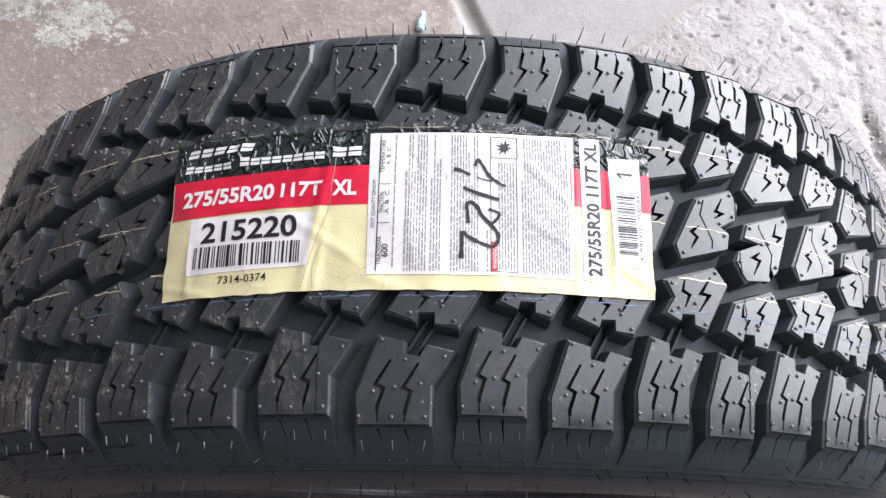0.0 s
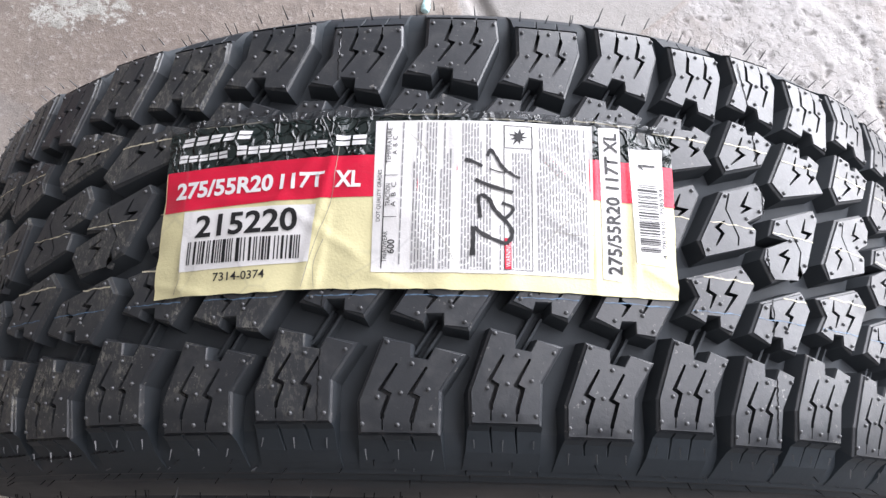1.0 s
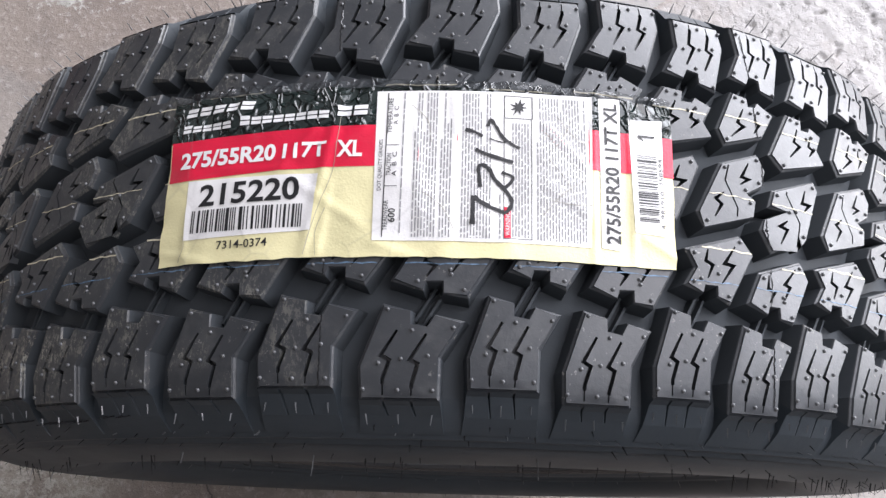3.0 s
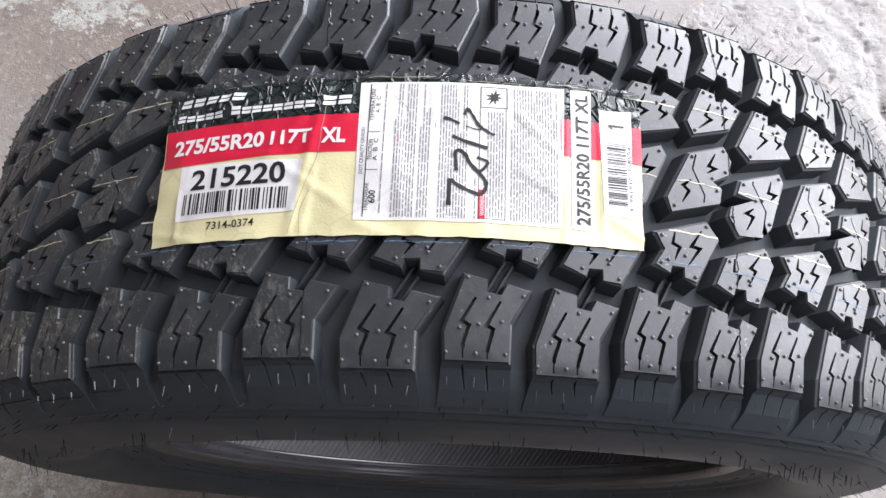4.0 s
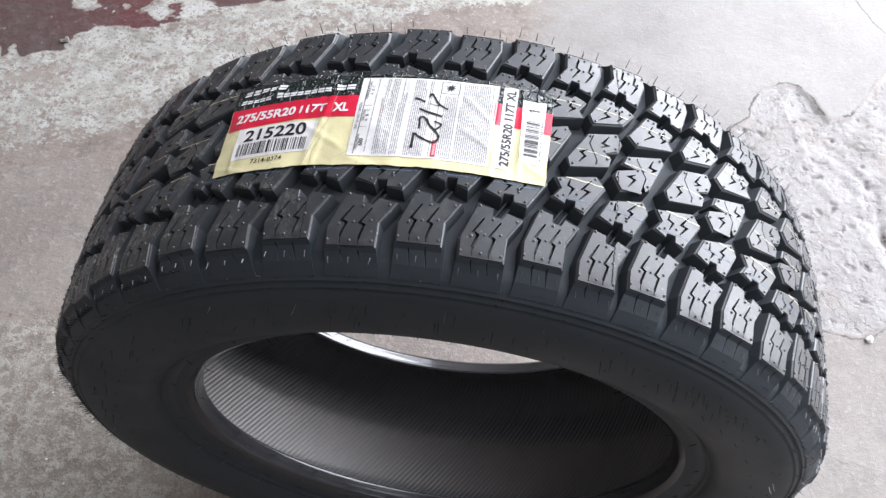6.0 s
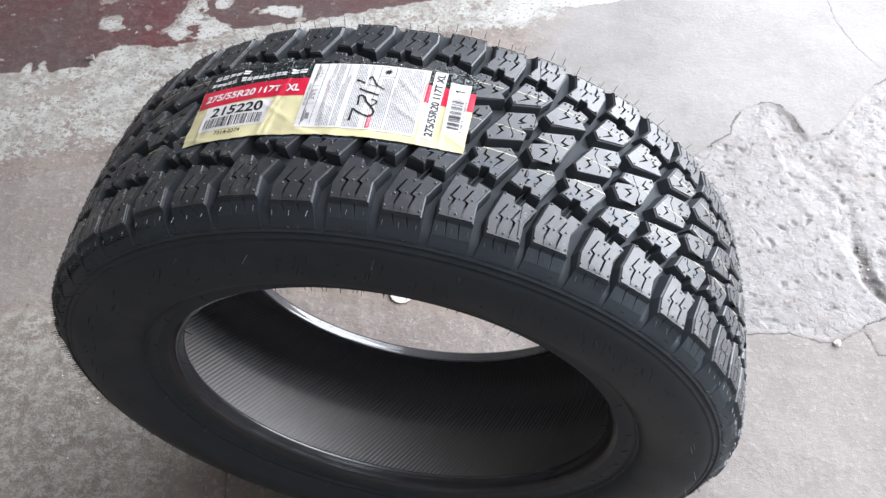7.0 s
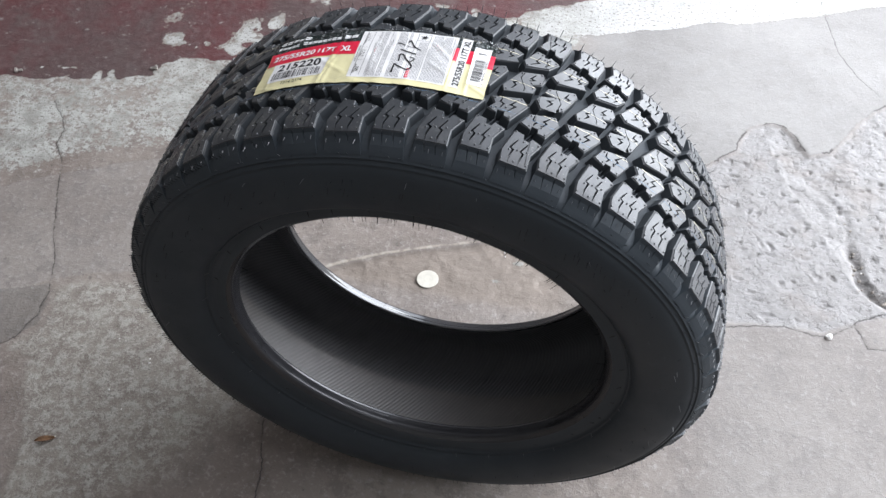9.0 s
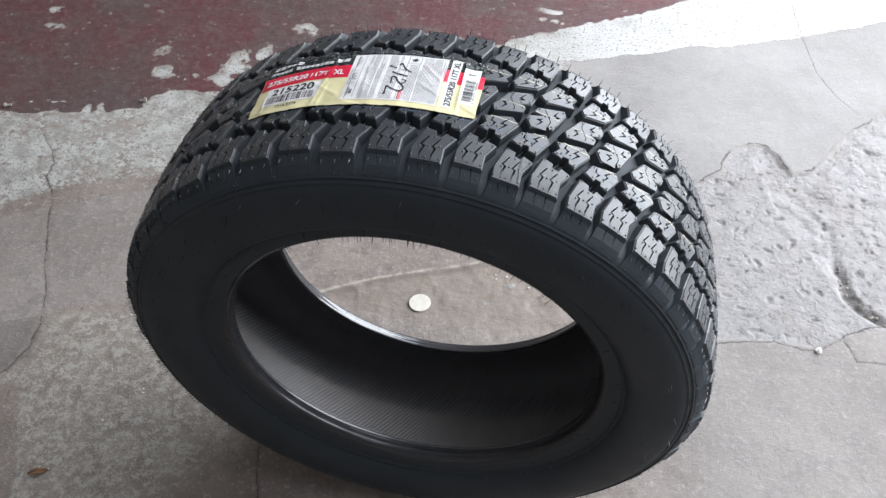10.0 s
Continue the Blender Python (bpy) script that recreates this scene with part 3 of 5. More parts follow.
    screed = np.where(inside(u * 0.5 + x * 0.5, v * 0.5 + y * 0.5, SCREED) & ~brk_in, 1.0, 0.0) * smooth01(x + wx * 2 - 0.25 * (y - 0.9), 0.0, 0.14)
    smooth = np.maximum(smooth, screed)
    smooth = np.maximum(smooth, 0.55 * smooth01(x + wx, 0.32, 0.55) * (1 - rough) * (1 - white_in))
    white = white * (1 - 0.9 * smooth)
    nx, ny = len(xs), len(ys)
    idx = np.arange(nx * ny).reshape(ny, nx)
    quads = np.stack([idx[:-1, :-1], idx[:-1, 1:], idx[1:, 1:], idx[1:, :-1]], -1).reshape(-1, 4)
    me = bpy.data.meshes.new("floor")
    me.vertices.add(nx * ny)
    me.vertices.foreach_set("co", np.stack([x, y, z], -1).ravel())
    me.loops.add(quads.size)
    me.loops.foreach_set("vertex_index", quads.ravel())
    me.polygons.add(len(quads))
    me.polygons.foreach_set("loop_start", np.arange(0, quads.size, 4))
    me.update(calc_edges=True)
    me.polygons.foreach_set("use_smooth", np.ones(len(quads), bool))
    col = me.attributes.new("wear", "FLOAT_COLOR", "POINT")
    col.data.foreach_set("color", np.stack([red, white, rough * (0.15 + 0.85 * smooth01(x, 0.2, 0.5)), smooth], -1).ravel())
    at = me.attributes.new("crack", "FLOAT", "POINT")
    at.data.foreach_set("value", crack.ravel())
    at = me.attributes.new("hollow", "FLOAT", "POINT")
    at.data.foreach_set("value", hollow.ravel())
    at = me.attributes.new("split", "FLOAT", "POINT")
    at.data.foreach_set("value", thin.ravel())
    at = me.attributes.new("mottle", "FLOAT", "POINT")
    at.data.foreach_set("value", mottle.ravel())
    me.materials.append(M_FLOOR)
    ob = new("floor", me)
    return tagged(ob, "worn grey concrete floor with red and white paint remains", "floor", kind="structure")


build_floor()


# ---------------------------------------------------------------- plain shop room round the floor
def structure(name, label, category, material, boxes):
    bm = bmesh.new()
    for b in boxes:
        box(bm, *b)
    return tagged(link_mesh(name, bm, material), label, category, kind="structure")


# unseen walls added to close the room; darker ones return less fill
structure("wall_west", "unseen dark plastered wall closing the shop, tone set to cut bounce light", "wall", M_DARKWALL, [(-4.2, -4.0, -4.2, 6.2, -0.05, 3.2)])
structure("wall_north", "unseen dark plastered wall behind the red floor, tone set to cut bounce light", "wall", M_DARKWALL, [(-4.0, DOOR_X + 0.2, 6.0, 6.2, -0.05, 3.2)])
structure("wall_south", "unseen mid-tone plastered wall behind the viewer, tone set for fill light", "wall", M_MIDWALL, [(-4.0, DOOR_X + 0.2, -4.2, -4.0, -0.05, 3.2)])
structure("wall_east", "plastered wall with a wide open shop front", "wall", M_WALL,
          [(DOOR_X, DOOR_X + 0.2, -4.0, -0.35, -0.05, 3.2), (DOOR_X, DOOR_X + 0.2, 4.9, 6.0, -0.05, 3.2), (DOOR_X, DOOR_X + 0.2, -0.35, 4.9, 3.0, 3.2)])
structure("ceiling", "plain dull shop ceiling", "ceiling", M_CEIL, [(-4.2, 0.55, -4.2, 6.2, 3.2, 3.3), (0.55, DOOR_X + 0.2, -4.2, -0.75, 3.2, 3.3), (0.55, DOOR_X + 0.2, 4.6, 6.2, 3.2, 3.3)])


# ---------------------------------------------------------------- tyre
R = 0.405             # outer radius, 275/55R20
DEPTH = 0.0132        # tread depth
tyre = new("tyre")
tyre.location = (0, 0, R)
tagged(tyre, "new black all-terrain tyre standing upright on the concrete", "tyre")


def crown(y):
    """Radius of the tread's surface across the tyre (y in metres)."""
    return R - 0.6 * y * y - 4.0 * max(0.0, abs(y) - 0.09) ** 2


def ring_point(theta, y, r):
    return (r * math.sin(theta), y, r * math.cos(theta))


OUTER = [(0.0, 0.3917), (0.04, 0.3907), (0.075, 0.3882), (0.098, 0.3867), (0.108, 0.3862), (0.1150, 0.3848), (0.1204, 0.3812), (0.1238, 0.3778), (0.1249, 0.3760),
         (0.1262, 0.3752), (0.1267, 0.3743), (0.1254, 0.3735), (0.1262, 0.3724), (0.1283, 0.3694), (0.1292, 0.3685), (0.1286, 0.3676), (0.1300, 0.3655), (0.1324, 0.3560), (0.1343, 0.3440),
         (0.1352, 0.330), (0.1342, 0.316), (0.1308, 0.3025), (0.1245, 0.2935), (0.1194, 0.2893), (0.1164, 0.2877), (0.1179, 0.2866), (0.1160, 0.2853), (0.1140, 0.2842),
         (0.1128, 0.2805), (0.1117, 0.2745), (0.1107, 0.2680), (0.1092, 0.2620), (0.1058, 0.2568), (0.1018, 0.2540), (0.1006, 0.2546), (0.0935, 0.2512)]
TOE = [(0.0890, 0.2505), (0.0870, 0.2520)]
INNER = [(0.0885, 0.2570), (0.0935, 0.2680), (0.1010, 0.2850), (0.1120, 0.3050), (0.1165, 0.3250), (0.1120, 0.3450), (0.0980, 0.3620), (0.0750, 0.3735), (0.0400, 0.3800), (0.0, 0.3815)]

# the beads of an unmounted tyre spring apart and sag: shift along the axle, growth, shift in x and z, slope across and upwards
NEAR_SAG = (-0.0022, 0.0128, 0.0019, 0.0047, -0.0035, -0.0030)
FAR_SAG = (-0.0010, 0.0020, 0.0053, -0.0044, 0.0293, -0.0464)


def on_tyre(theta, y, r):
    """A place of the casing, with the set of its beads."""
    k = max(0.0, min(1.0, (0.318 - r) / 0.062))
    k = k * k * (3 - 2 * k)
    dy, grow, dx, dz, across, upwards = NEAR_SAG if y < 0 else FAR_SAG
    x, y, z = ring_point(theta, y, r)
    return (x * (1 + grow * k) + dx * k, y + k * (dy + across * x + upwards * z), z * (1 + grow * k) + dz * k)


def side(r):
    """Half width of the casing's outside at a radius on the sidewall."""
    for (y0, r0), (y1, r1) in zip(OUTER, OUTER[1:]):
        if r1 <= r <= r0:
            return y0 + (y1 - y0) * (r0 - r) / (r0 - r1)
    return OUTER[-1][0]


def lathe(name, profile, material, label, segs=240):
    bm = bmesh.new()
    rows = [[bm.verts.new(on_tyre(2 * math.pi * k / segs, y, r)) for y, r in profile] for k in range(segs)]
    for k in range(segs):
        a, b = rows[k], rows[(k + 1) % segs]
        for i in range(len(profile) - 1):
            f = bm.faces.new((a[i], a[i + 1], b[i + 1], b[i]))
            if name == "carcass" and max(abs(profile[i][0]), abs(profile[i + 1][0])) < 0.112:
                f.material_index = 1
    bmesh.ops.recalc_face_normals(bm, faces=bm.faces)
    return link_mesh(name, bm, [material, M_GROOVE] if name == "carcass" else [material], tyre, label, smooth=True)


near_out = [(-y, r) for y, r in OUTER]
near_in = [(-y, r) for y, r in TOE + INNER]
far_in = TOE + INNER
CUT = len(OUTER) - 5
lathe("carcass", near_out[CUT::-1] + OUTER[1:CUT + 1], M_SIDE, "matt black rubber casing with moulded rings")
lathe("bead", near_in[2:0:-1] + near_in[:1] + near_out[:CUT - 1:-1], M_BEAD, "smooth shiny bead ring")
lathe("bead", far_in[2:0:-1] + far_in[:1] + OUTER[:CUT - 1:-1], M_BEADGLOSS, "very shiny bead ring")
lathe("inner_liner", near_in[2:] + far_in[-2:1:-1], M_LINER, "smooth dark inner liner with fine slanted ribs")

# tread pattern of one pitch of 12 degrees: degrees from the pitch's start, millimetres across
SHOULDER = [(0, -62.0), (1.77, -65.5), (1.77, -71.7), (2.72, -72.8), (3.15, -67.1), (5.07, -70.0), (3.63, -87.7), (3.60, -107.8), (-1.34, -107.8), (-1.45, -92.0)]
SHOULDER = [(a * 12 / 13, y) for a, y in SHOULDER]
SH_SIPES = [[(0.93, -75), (-0.02, -87), (0.5, -89.1), (0.11, -97.8), (0.12, -106.2)], [(2.7, -76.6), (1.74, -88.9), (2.22, -90.7), (1.88, -100.2), (1.85, -106.2)]]
SH_SIPES = [[(a * 12 / 13, y) for a, y in s] for s in SH_SIPES]
SH_NUBS = [(0.3, -65.0), (1.7, -75.1), (4.0, -73.5), (-0.15, -90.6), (1.1, -88.5), (2.6, -86.9), (-1.0, -102.6), (0.95, -102.9), (2.9, -102.8)]
KINDS = {
    # name: outline, sipes, painted line across at y
    "inner_even": ([(1.28, -30.9), (6.13, -20.1), (7.31, -30.2), (4.99, -58.4), (3.79, -54.8), (3.79, -49.6), (2.86, -49.7), (2.68, -53.8), (1.11, -50.0), (1.99, -40.3)],
                   [[(3.13, -30.3), (2.91, -36.6), (3.5, -38.6), (3.04, -45.7)], [(5.49, -27.1), (4.51, -36.9), (5.28, -37.6), (4.18, -48.0)]], -29.6),
    "inner_odd": ([(7.65, -38.5), (11.88, -28.6), (12.69, -39.2), (10.86, -64.3), (9.4, -62.2), (9.37, -56.5), (8.49, -56.7), (8.31, -61.0), (6.41, -56.1)],
                  [[(8.53, -37.9), (8.37, -46.6), (8.96, -48.5), (8.43, -54.5)], [(11.18, -33.8), (10.01, -43.1), (10.51, -44.4), (9.78, -53.2)]], -35.2),
    "centre_even": ([(4.77, 19.8), (8.48, 29.4), (9.16, 19.4), (8.62, 8.9), (7.06, 3.8), (7.8, 0.5), (7.49, -9.1), (2.92, -19.2), (2.4, -10.1)],
                    [[(5.75, 24.5), (5.05, 9.5), (6.0, -5.5), (5.75, -15.0)], [(7.38, 22.0), (6.6, 13.1), (7.25, 12.3), (6.4, 8.5)], [(4.84, 2.4), (4.08, -1.7), (4.58, -4.7), (3.91, -12.0)]], 0.9),
    "centre_odd": ([(9.6, 9.6), (14.2, 20.9), (14.75, 15.2), (12.75, -17.1), (9.0, -27.2), (7.99, -15.0), (8.43, -8.7), (10.82, -1.8), (8.96, -1.3)],
                   [[(11.3, 16.0), (10.95, 8.5), (12.1, -7.0), (11.45, -23.5)], [(10.8, -7.0), (9.95, -10.9), (10.69, -12.2), (9.9, -21.0)], [(13.08, 13.7), (12.57, 5.5), (13.39, 5.2), (12.65, 0.2)]], 0.9),
    "outer_even": ([(6.67, 66.0), (8.13, 63.2), (8.17, 58.4), (8.77, 58.8), (9.07, 62.2), (10.87, 56.5), (9.28, 39.7), (5.35, 30.0), (4.75, 40.1)],
                   [[(7.53, 55.3), (6.83, 46.1), (7.37, 44.2), (6.02, 36.5)], [(8.75, 54.0), (8.6, 48.9), (9.0, 47.6), (8.34, 41.5)]], 48.8),
    "outer_odd": ([(12.36, 61.0), (13.91, 59.1), (13.76, 52.9), (14.51, 53.0), (14.8, 56.4), (16.33, 52.8), (15.47, 41.9), (15.96, 33.3), (10.92, 22.1), (9.68, 31.0)],
                  [[(13.2, 52.0), (12.6, 43.0), (13.2, 41.0), (11.9, 32.5)], [(14.6, 49.0), (14.3, 43.0), (14.8, 41.0), (14.2, 36.5)]], 46.8),
}


def offset_poly(pts, d):
    """The outline moved inwards by d (outwards: minus); points run either way round."""
    area = sum(a[0] * b[1] - b[0] * a[1] for a, b in zip(pts, pts[1:] + pts[:1]))
    sign = 1 if area > 0 else -1
    out = []
    ds = list(d) if isinstance(d, list) else [d] * len(pts)
    for d, p, q, s in zip(ds, pts[-1:] + pts[:-1], pts, pts[1:] + pts[:1]):
        e1, e2 = (Vector((q[0] - p[0], q[1] - p[1])).normalized(), Vector((s[0] - q[0], s[1] - q[1])).normalized())
        n1, n2 = Vector((-e1.y, e1.x)) * sign, Vector((-e2.y, e2.x)) * sign
        m = n1 + n2
        m = m / max(0.45, m.length_squared) * 2 if m.length > 1e-6 else n1
        out.append((q[0] + m.x * d, q[1] + m.y * d))
    return out


def edge_gap(p, poly):
    best = 1e9
    for a, b in zip(poly, poly[1:] + poly[:1]):
        dx, dy = b[0] - a[0], b[1] - a[1]
        t = max(0.0, min(1.0, ((p[0] - a[0]) * dx + (p[1] - a[1]) * dy) / (dx * dx + dy * dy)))
        best = min(best, math.hypot(p[0] - a[0] - t * dx, p[1] - a[1] - t * dy))
    return best


def pulled_in(line, poly, gap=2.5):
    """The broken line with its ends drawn back from the outline."""
    line = list(line)
    for end, inner in ((0, 1), (-1, -2)):
        for _ in range(12):
            if edge_gap(line[end], poly) > gap or math.dist(line[end], line[inner]) < 2.0:
                break
            d = Vector((line[inner][0] - line[end][0], line[inner][1] - line[end][1])).normalized() * 0.5
            line[end] = (line[end][0] + d.x, line[end][1] + d.y)
    return line


def slit(line, halves):
    """A thin outline round a broken line, with its half width at each point."""
    left, right = [], []
    for i, (q, half) in enumerate(zip(line, halves)):
        p, s = line[max(0, i - 1)], line[min(len(line) - 1, i + 1)]
        e1 = Vector((q[0] - p[0], q[1] - p[1]))
        e2 = Vector((s[0] - q[0], s[1] - q[1]))
        e1 = e1.normalized() if e1.length > 0 else e2.normalized()
        e2 = e2.normalized() if e2.length > 0 else e1
        n = Vector((-(e1.y + e2.y), e1.x + e2.x))
        n = n / max(0.6, n.length_squared) * 2 * half if n.length > 1e-6 else Vector((0, half))
        left.append((q[0] + n.x, q[1] + n.y))
        right.append((q[0] - n.x, q[1] - n.y))
    return left + right[::-1]


MM = R * math.pi / 180 * 1000      # millimetres along the tread in a degree
NARROW = 0.984        # the tread's width against the pattern's own millimetres


def block_mesh(name, outline, sipes, nubs, scale, line_y=None, shoulder=0, bar=None, blue_y=None, long_cut=False):
    """One tread block, its base on the casing. Degrees are scaled by scale; shoulder: -1 near, 1 far."""
    poly = [(a * scale * MM, y) for a, y in outline]
    sides = []
    for p0, q0, s0 in zip(poly[-1:] + poly[:-1], poly, poly[1:] + poly[:1]):
        e1, e2 = (abs(q0[1] - p0[1]) / math.dist(p0, q0), abs(s0[1] - q0[1]) / math.dist(q0, s0))
        long = max(math.dist(p0, q0) * (e1 > 0.6), math.dist(q0, s0) * (e2 > 0.6))
        sides.append(1.0 if long > 10 else 0.0)
    rim = offset_poly(poly, [0.6 + 1.0 * k for k in sides])
    lip = offset_poly(poly, [0.25 + 0.95 * k for k in sides])
    ledge = offset_poly(poly, [0.15 + 0.1 * k for k in sides])
    foot = offset_poly(poly, -1.6)
    sipes = [pulled_in([(a * scale * MM, y) for a, y in s], poly, 2.35 if long_cut and n == 0 else 2.5) for n, s in enumerate(sipes)]
    cuts = []
    for n, q in enumerate(sipes):
        if shoulder:
            # stepped cut: wide at first, a hairline towards the tyre's edge
            p3, p4 = q[3], q[4]
            bend = (p3[0] * 0.7 + p4[0] * 0.3, p3[1] * 0.7 + p4[1] * 0.3)
            step = (p3[0] * 0.64 + p4[0] * 0.36, p3[1] * 0.64 + p4[1] * 0.36)
            cuts.append(slit(q[:4] + [bend, step, p4], [0.6, 1.0, 1.0, 1.0, 1.0, 0.36, 0.36]))
        elif long_cut and n == 0:
            cuts.append(slit(q, [0.5] * len(q)))
        else:
            cuts.append(slit(q, [0.4] + [1.0] * (len(q) - 2) + [0.4]))

    def place(p, drop):
        y = p[1] * NARROW / 1000
        return ring_point(math.radians(p[0] / MM), y, crown(y) - drop / 1000)

    bm = bmesh.new()

    def loop_of(pts):
        vs = [bm.verts.new((p[0], p[1], 0)) for p in pts]
        es = [bm.edges.new((vs[i], vs[(i + 1) % len(vs)])) for i in range(len(vs))]
        return vs, es

    loops = [loop_of(rim)] + [loop_of(c) for c in cuts]
    bmesh.ops.triangle_fill(bm, use_beauty=True, use_dissolve=False, edges=[e for _, es in loops for e in es])
    for f in bm.faces:
        f.normal_update()
        if f.normal.z < 0:
            f.normal_flip()
        f.smooth = True
    flat = {v: (v.co.x, v.co.y) for v in bm.verts}
    for _, es in loops:
        for e in es:
            e.smooth = False
    # cut walls and floors
    for (vs, _), c in zip(loops[1:], cuts):
        low = [bm.verts.new(place(p, 5.0)) for p in c]
        for i in range(len(vs)):
            j = (i + 1) % len(vs)
            bm.faces.new((vs[i], vs[j], low[j], low[i]))
        n = len(low) // 2
        for i in range(n - 1):
            bm.faces.new((low[i], low[i + 1], low[-2 - i], low[-1 - i]))
    # chamfer and sides
    top = loops[0][0]
    lips = [bm.verts.new(place(p, 0.6 + 0.35 * k)) for p, k in zip(lip, sides)]
    ledges = [bm.verts.new(place(p, 0.75 + 0.9 * k)) for p, k in zip(ledge, sides)]
    mid = [bm.verts.new(place(p, 1.1 + 1.1 * k)) for p, k in zip(poly, sides)]
    base = [bm.verts.new(place(p, DEPTH * 1000 + 3.0)) for p in foot]
    for upper, lower in ((top, lips), (lips, ledges), (ledges, mid), (mid, base)):
        for i in range(len(poly)):
            j = (i + 1) % len(poly)
            bm.faces.new((upper[i], upper[j], lower[j], lower[i])).material_index = 5 if lower is base else 0
    for v, p in flat.items():
        v.co = place(p, 0.0)
    if shoulder:
        # the lug that runs down the shoulder below the block
        lo = min(p[0] for p in poly if abs(p[1]) > 100)
        hi = max(p[0] for p in poly if abs(p[1]) > 100)
        edge = max(abs(p[1]) for p in poly) * NARROW / 1000
        steps = [(edge - 0.0002, crown(edge) - 0.0004), (edge + 0.0016, crown(edge) - 0.0042), (0.1168, 0.3864), (0.1214, 0.3814), (0.1242, 0.3780)]
        sink = [0.012, 0.012, 0.010, 0.006, 0.003]
        fat = [0, 0.4, 1.0, 1.7, 2.2]
        rows = []
        for (y, r), s, w in zip(steps, sink, fat):
            pts = []
            n = len(rows)
            deep = (0.003, 0.0025, 0.0, 0.0, 0.0)[n]
            cols = [(lo - w - 1.5, s), (lo - w, 0.0)]
            for line in sorted(sipes, key=lambda q: q[-1][0]):
                c = line[-1][0] + (0, 0.2, 1.6, 2.4, 2.8)[n]
                cols += [(c - 0.6, 0.0), (c, deep), (c + 0.6, 0.0)]
            cols += [(hi + w, 0.0), (hi + w + 1.5, s)]
            for a, d in cols:
                pts.append(bm.verts.new(ring_point(math.radians(a / MM), shoulder * (y - d * 0.55), r - d * 0.85)))
            rows.append(pts)
        for a, b in zip(rows, rows[1:]):
            for i in range(len(a) - 1):
                bm.faces.new((a[i], a[i + 1], b[i + 1], b[i])).material_index = 2
    if bar:
        # low tie bar across the groove
        (a0, y0), (a1, y1) = [(a * scale * MM, y) for a, y in bar]
        e = Vector((a1 - a0, y1 - y0)).normalized()
        rows = []
        for k in range(5):
            c = (a0 + (a1 - a0) * k / 4, y0 + (y1 - y0) * k / 4)
            rows.append([bm.verts.new(place((c[0] - e.y * w, c[1] + e.x * w), d)) for w, d in ((3.7, 14), (3.0, 9.0), (1.7, 8.8), (1.2, 13.0), (-1.2, 13.0), (-1.7, 8.8), (-3.0, 9.0), (-3.7, 14))])
        for p, q in zip(rows, rows[1:]):
            for i in range(7):
                bm.faces.new((p[i], p[i + 1], q[i + 1], q[i])).material_index = 5
    # moulding nubs
    for a, y in nubs:
        s = a * scale * MM
        tip = bm.verts.new(place((s + 0.15, y), -1.3))
        turns = [k * math.pi / 3 for k in range(6)]
        ring = [bm.verts.new(place((s + 1.15 * math.cos(t), y + 1.15 * math.sin(t)), 0.05)) for t in turns]
        neck = [bm.verts.new(place((s + 0.95 * math.cos(t), y + 0.95 * math.sin(t)), -0.75)) for t in turns]
        for k in range(6):
            j = (k + 1) % 6
            for f in (bm.faces.new((ring[k], ring[j], neck[j], neck[k])), bm.faces.new((neck[k], neck[j], tip))):
                f.material_index, f.smooth = 3, True
    bmesh.ops.recalc_face_normals(bm, faces=bm.faces)
    # thin painted line across the block
    def painted(line_y, slot, wide):
        def span(y):
            hits = []
            for (ax, ay), (bx, by) in zip(rim, rim[1:] + rim[:1]):
                if (ay > y) != (by > y):
                    hits.append(ax + (y - ay) / (by - ay) * (bx - ax))
            return min(hits), max(hits)
        a, b = span(line_y)
        row, steps = [], 14
        for k in range(steps + 1):
            s = a + (b - a) * k / steps
            w = wide + 0.25 * noise.noise((s * 0.4, line_y, 0.3))
            yy = line_y + 0.9 * noise.noise((s * 0.21, line_y, 1.7))
            row.append((bm.verts.new(place((s, yy - w), -0.15)), bm.verts.new(place((s, yy + w), -0.15))))
        for p, q in zip(row, row[1:]):
            f = bm.faces.new((p[0], q[0], q[1], p[1]))
            f.material_index = slot
            f.normal_update()
            mid_p = f.calc_center_median()
            if f.normal.dot(Vector((mid_p.x, 0, mid_p.z))) < 0:
                f.normal_flip()

    if line_y is not None:
        painted(line_y, 1, 0.24 if long_cut else 0.36)
    if blue_y is not None:
        painted(blue_y, 4, 0.22)
    me = bpy.data.meshes.new(name)
    bm.to_mesh(me)
    bm.free()
    me.materials.append(M_TREAD)
    me.materials.append(M_PAINT)
    me.materials.append(M_SIDE)
    me.materials.append(M_NUB)
    me.materials.append(M_BLUE)
    me.materials.append(M_GROOVE)
    return me


def auto_nubs(outline):
    pts = [(a * MM, y) for a, y in outline]
    ins = offset_poly(pts, 3.6)
    keep = [p for i, p in enumerate(ins) if i in (0, 1, 3, len(ins) - 2, len(ins) // 2 + 1)]
    cx, cy = sum(p[0] for p in pts) / len(pts), sum(p[1] for p in pts) / len(pts)
    return [(p[0] / MM, p[1]) for p in keep] + [(cx / MM + 0.35, cy + 1.0)]


SIZES = {"S": 12.0, "M": 13.0, "L": 14.6}
ORDER = "LLMSMLMSSMLLMMLLMLMLLSMMLSL"          # pitches from the one that starts at START
START = -31.6
total = sum(SIZES[c] for c in ORDER)
SIZES = {c: v * 360 / total for c, v in SIZES.items()}

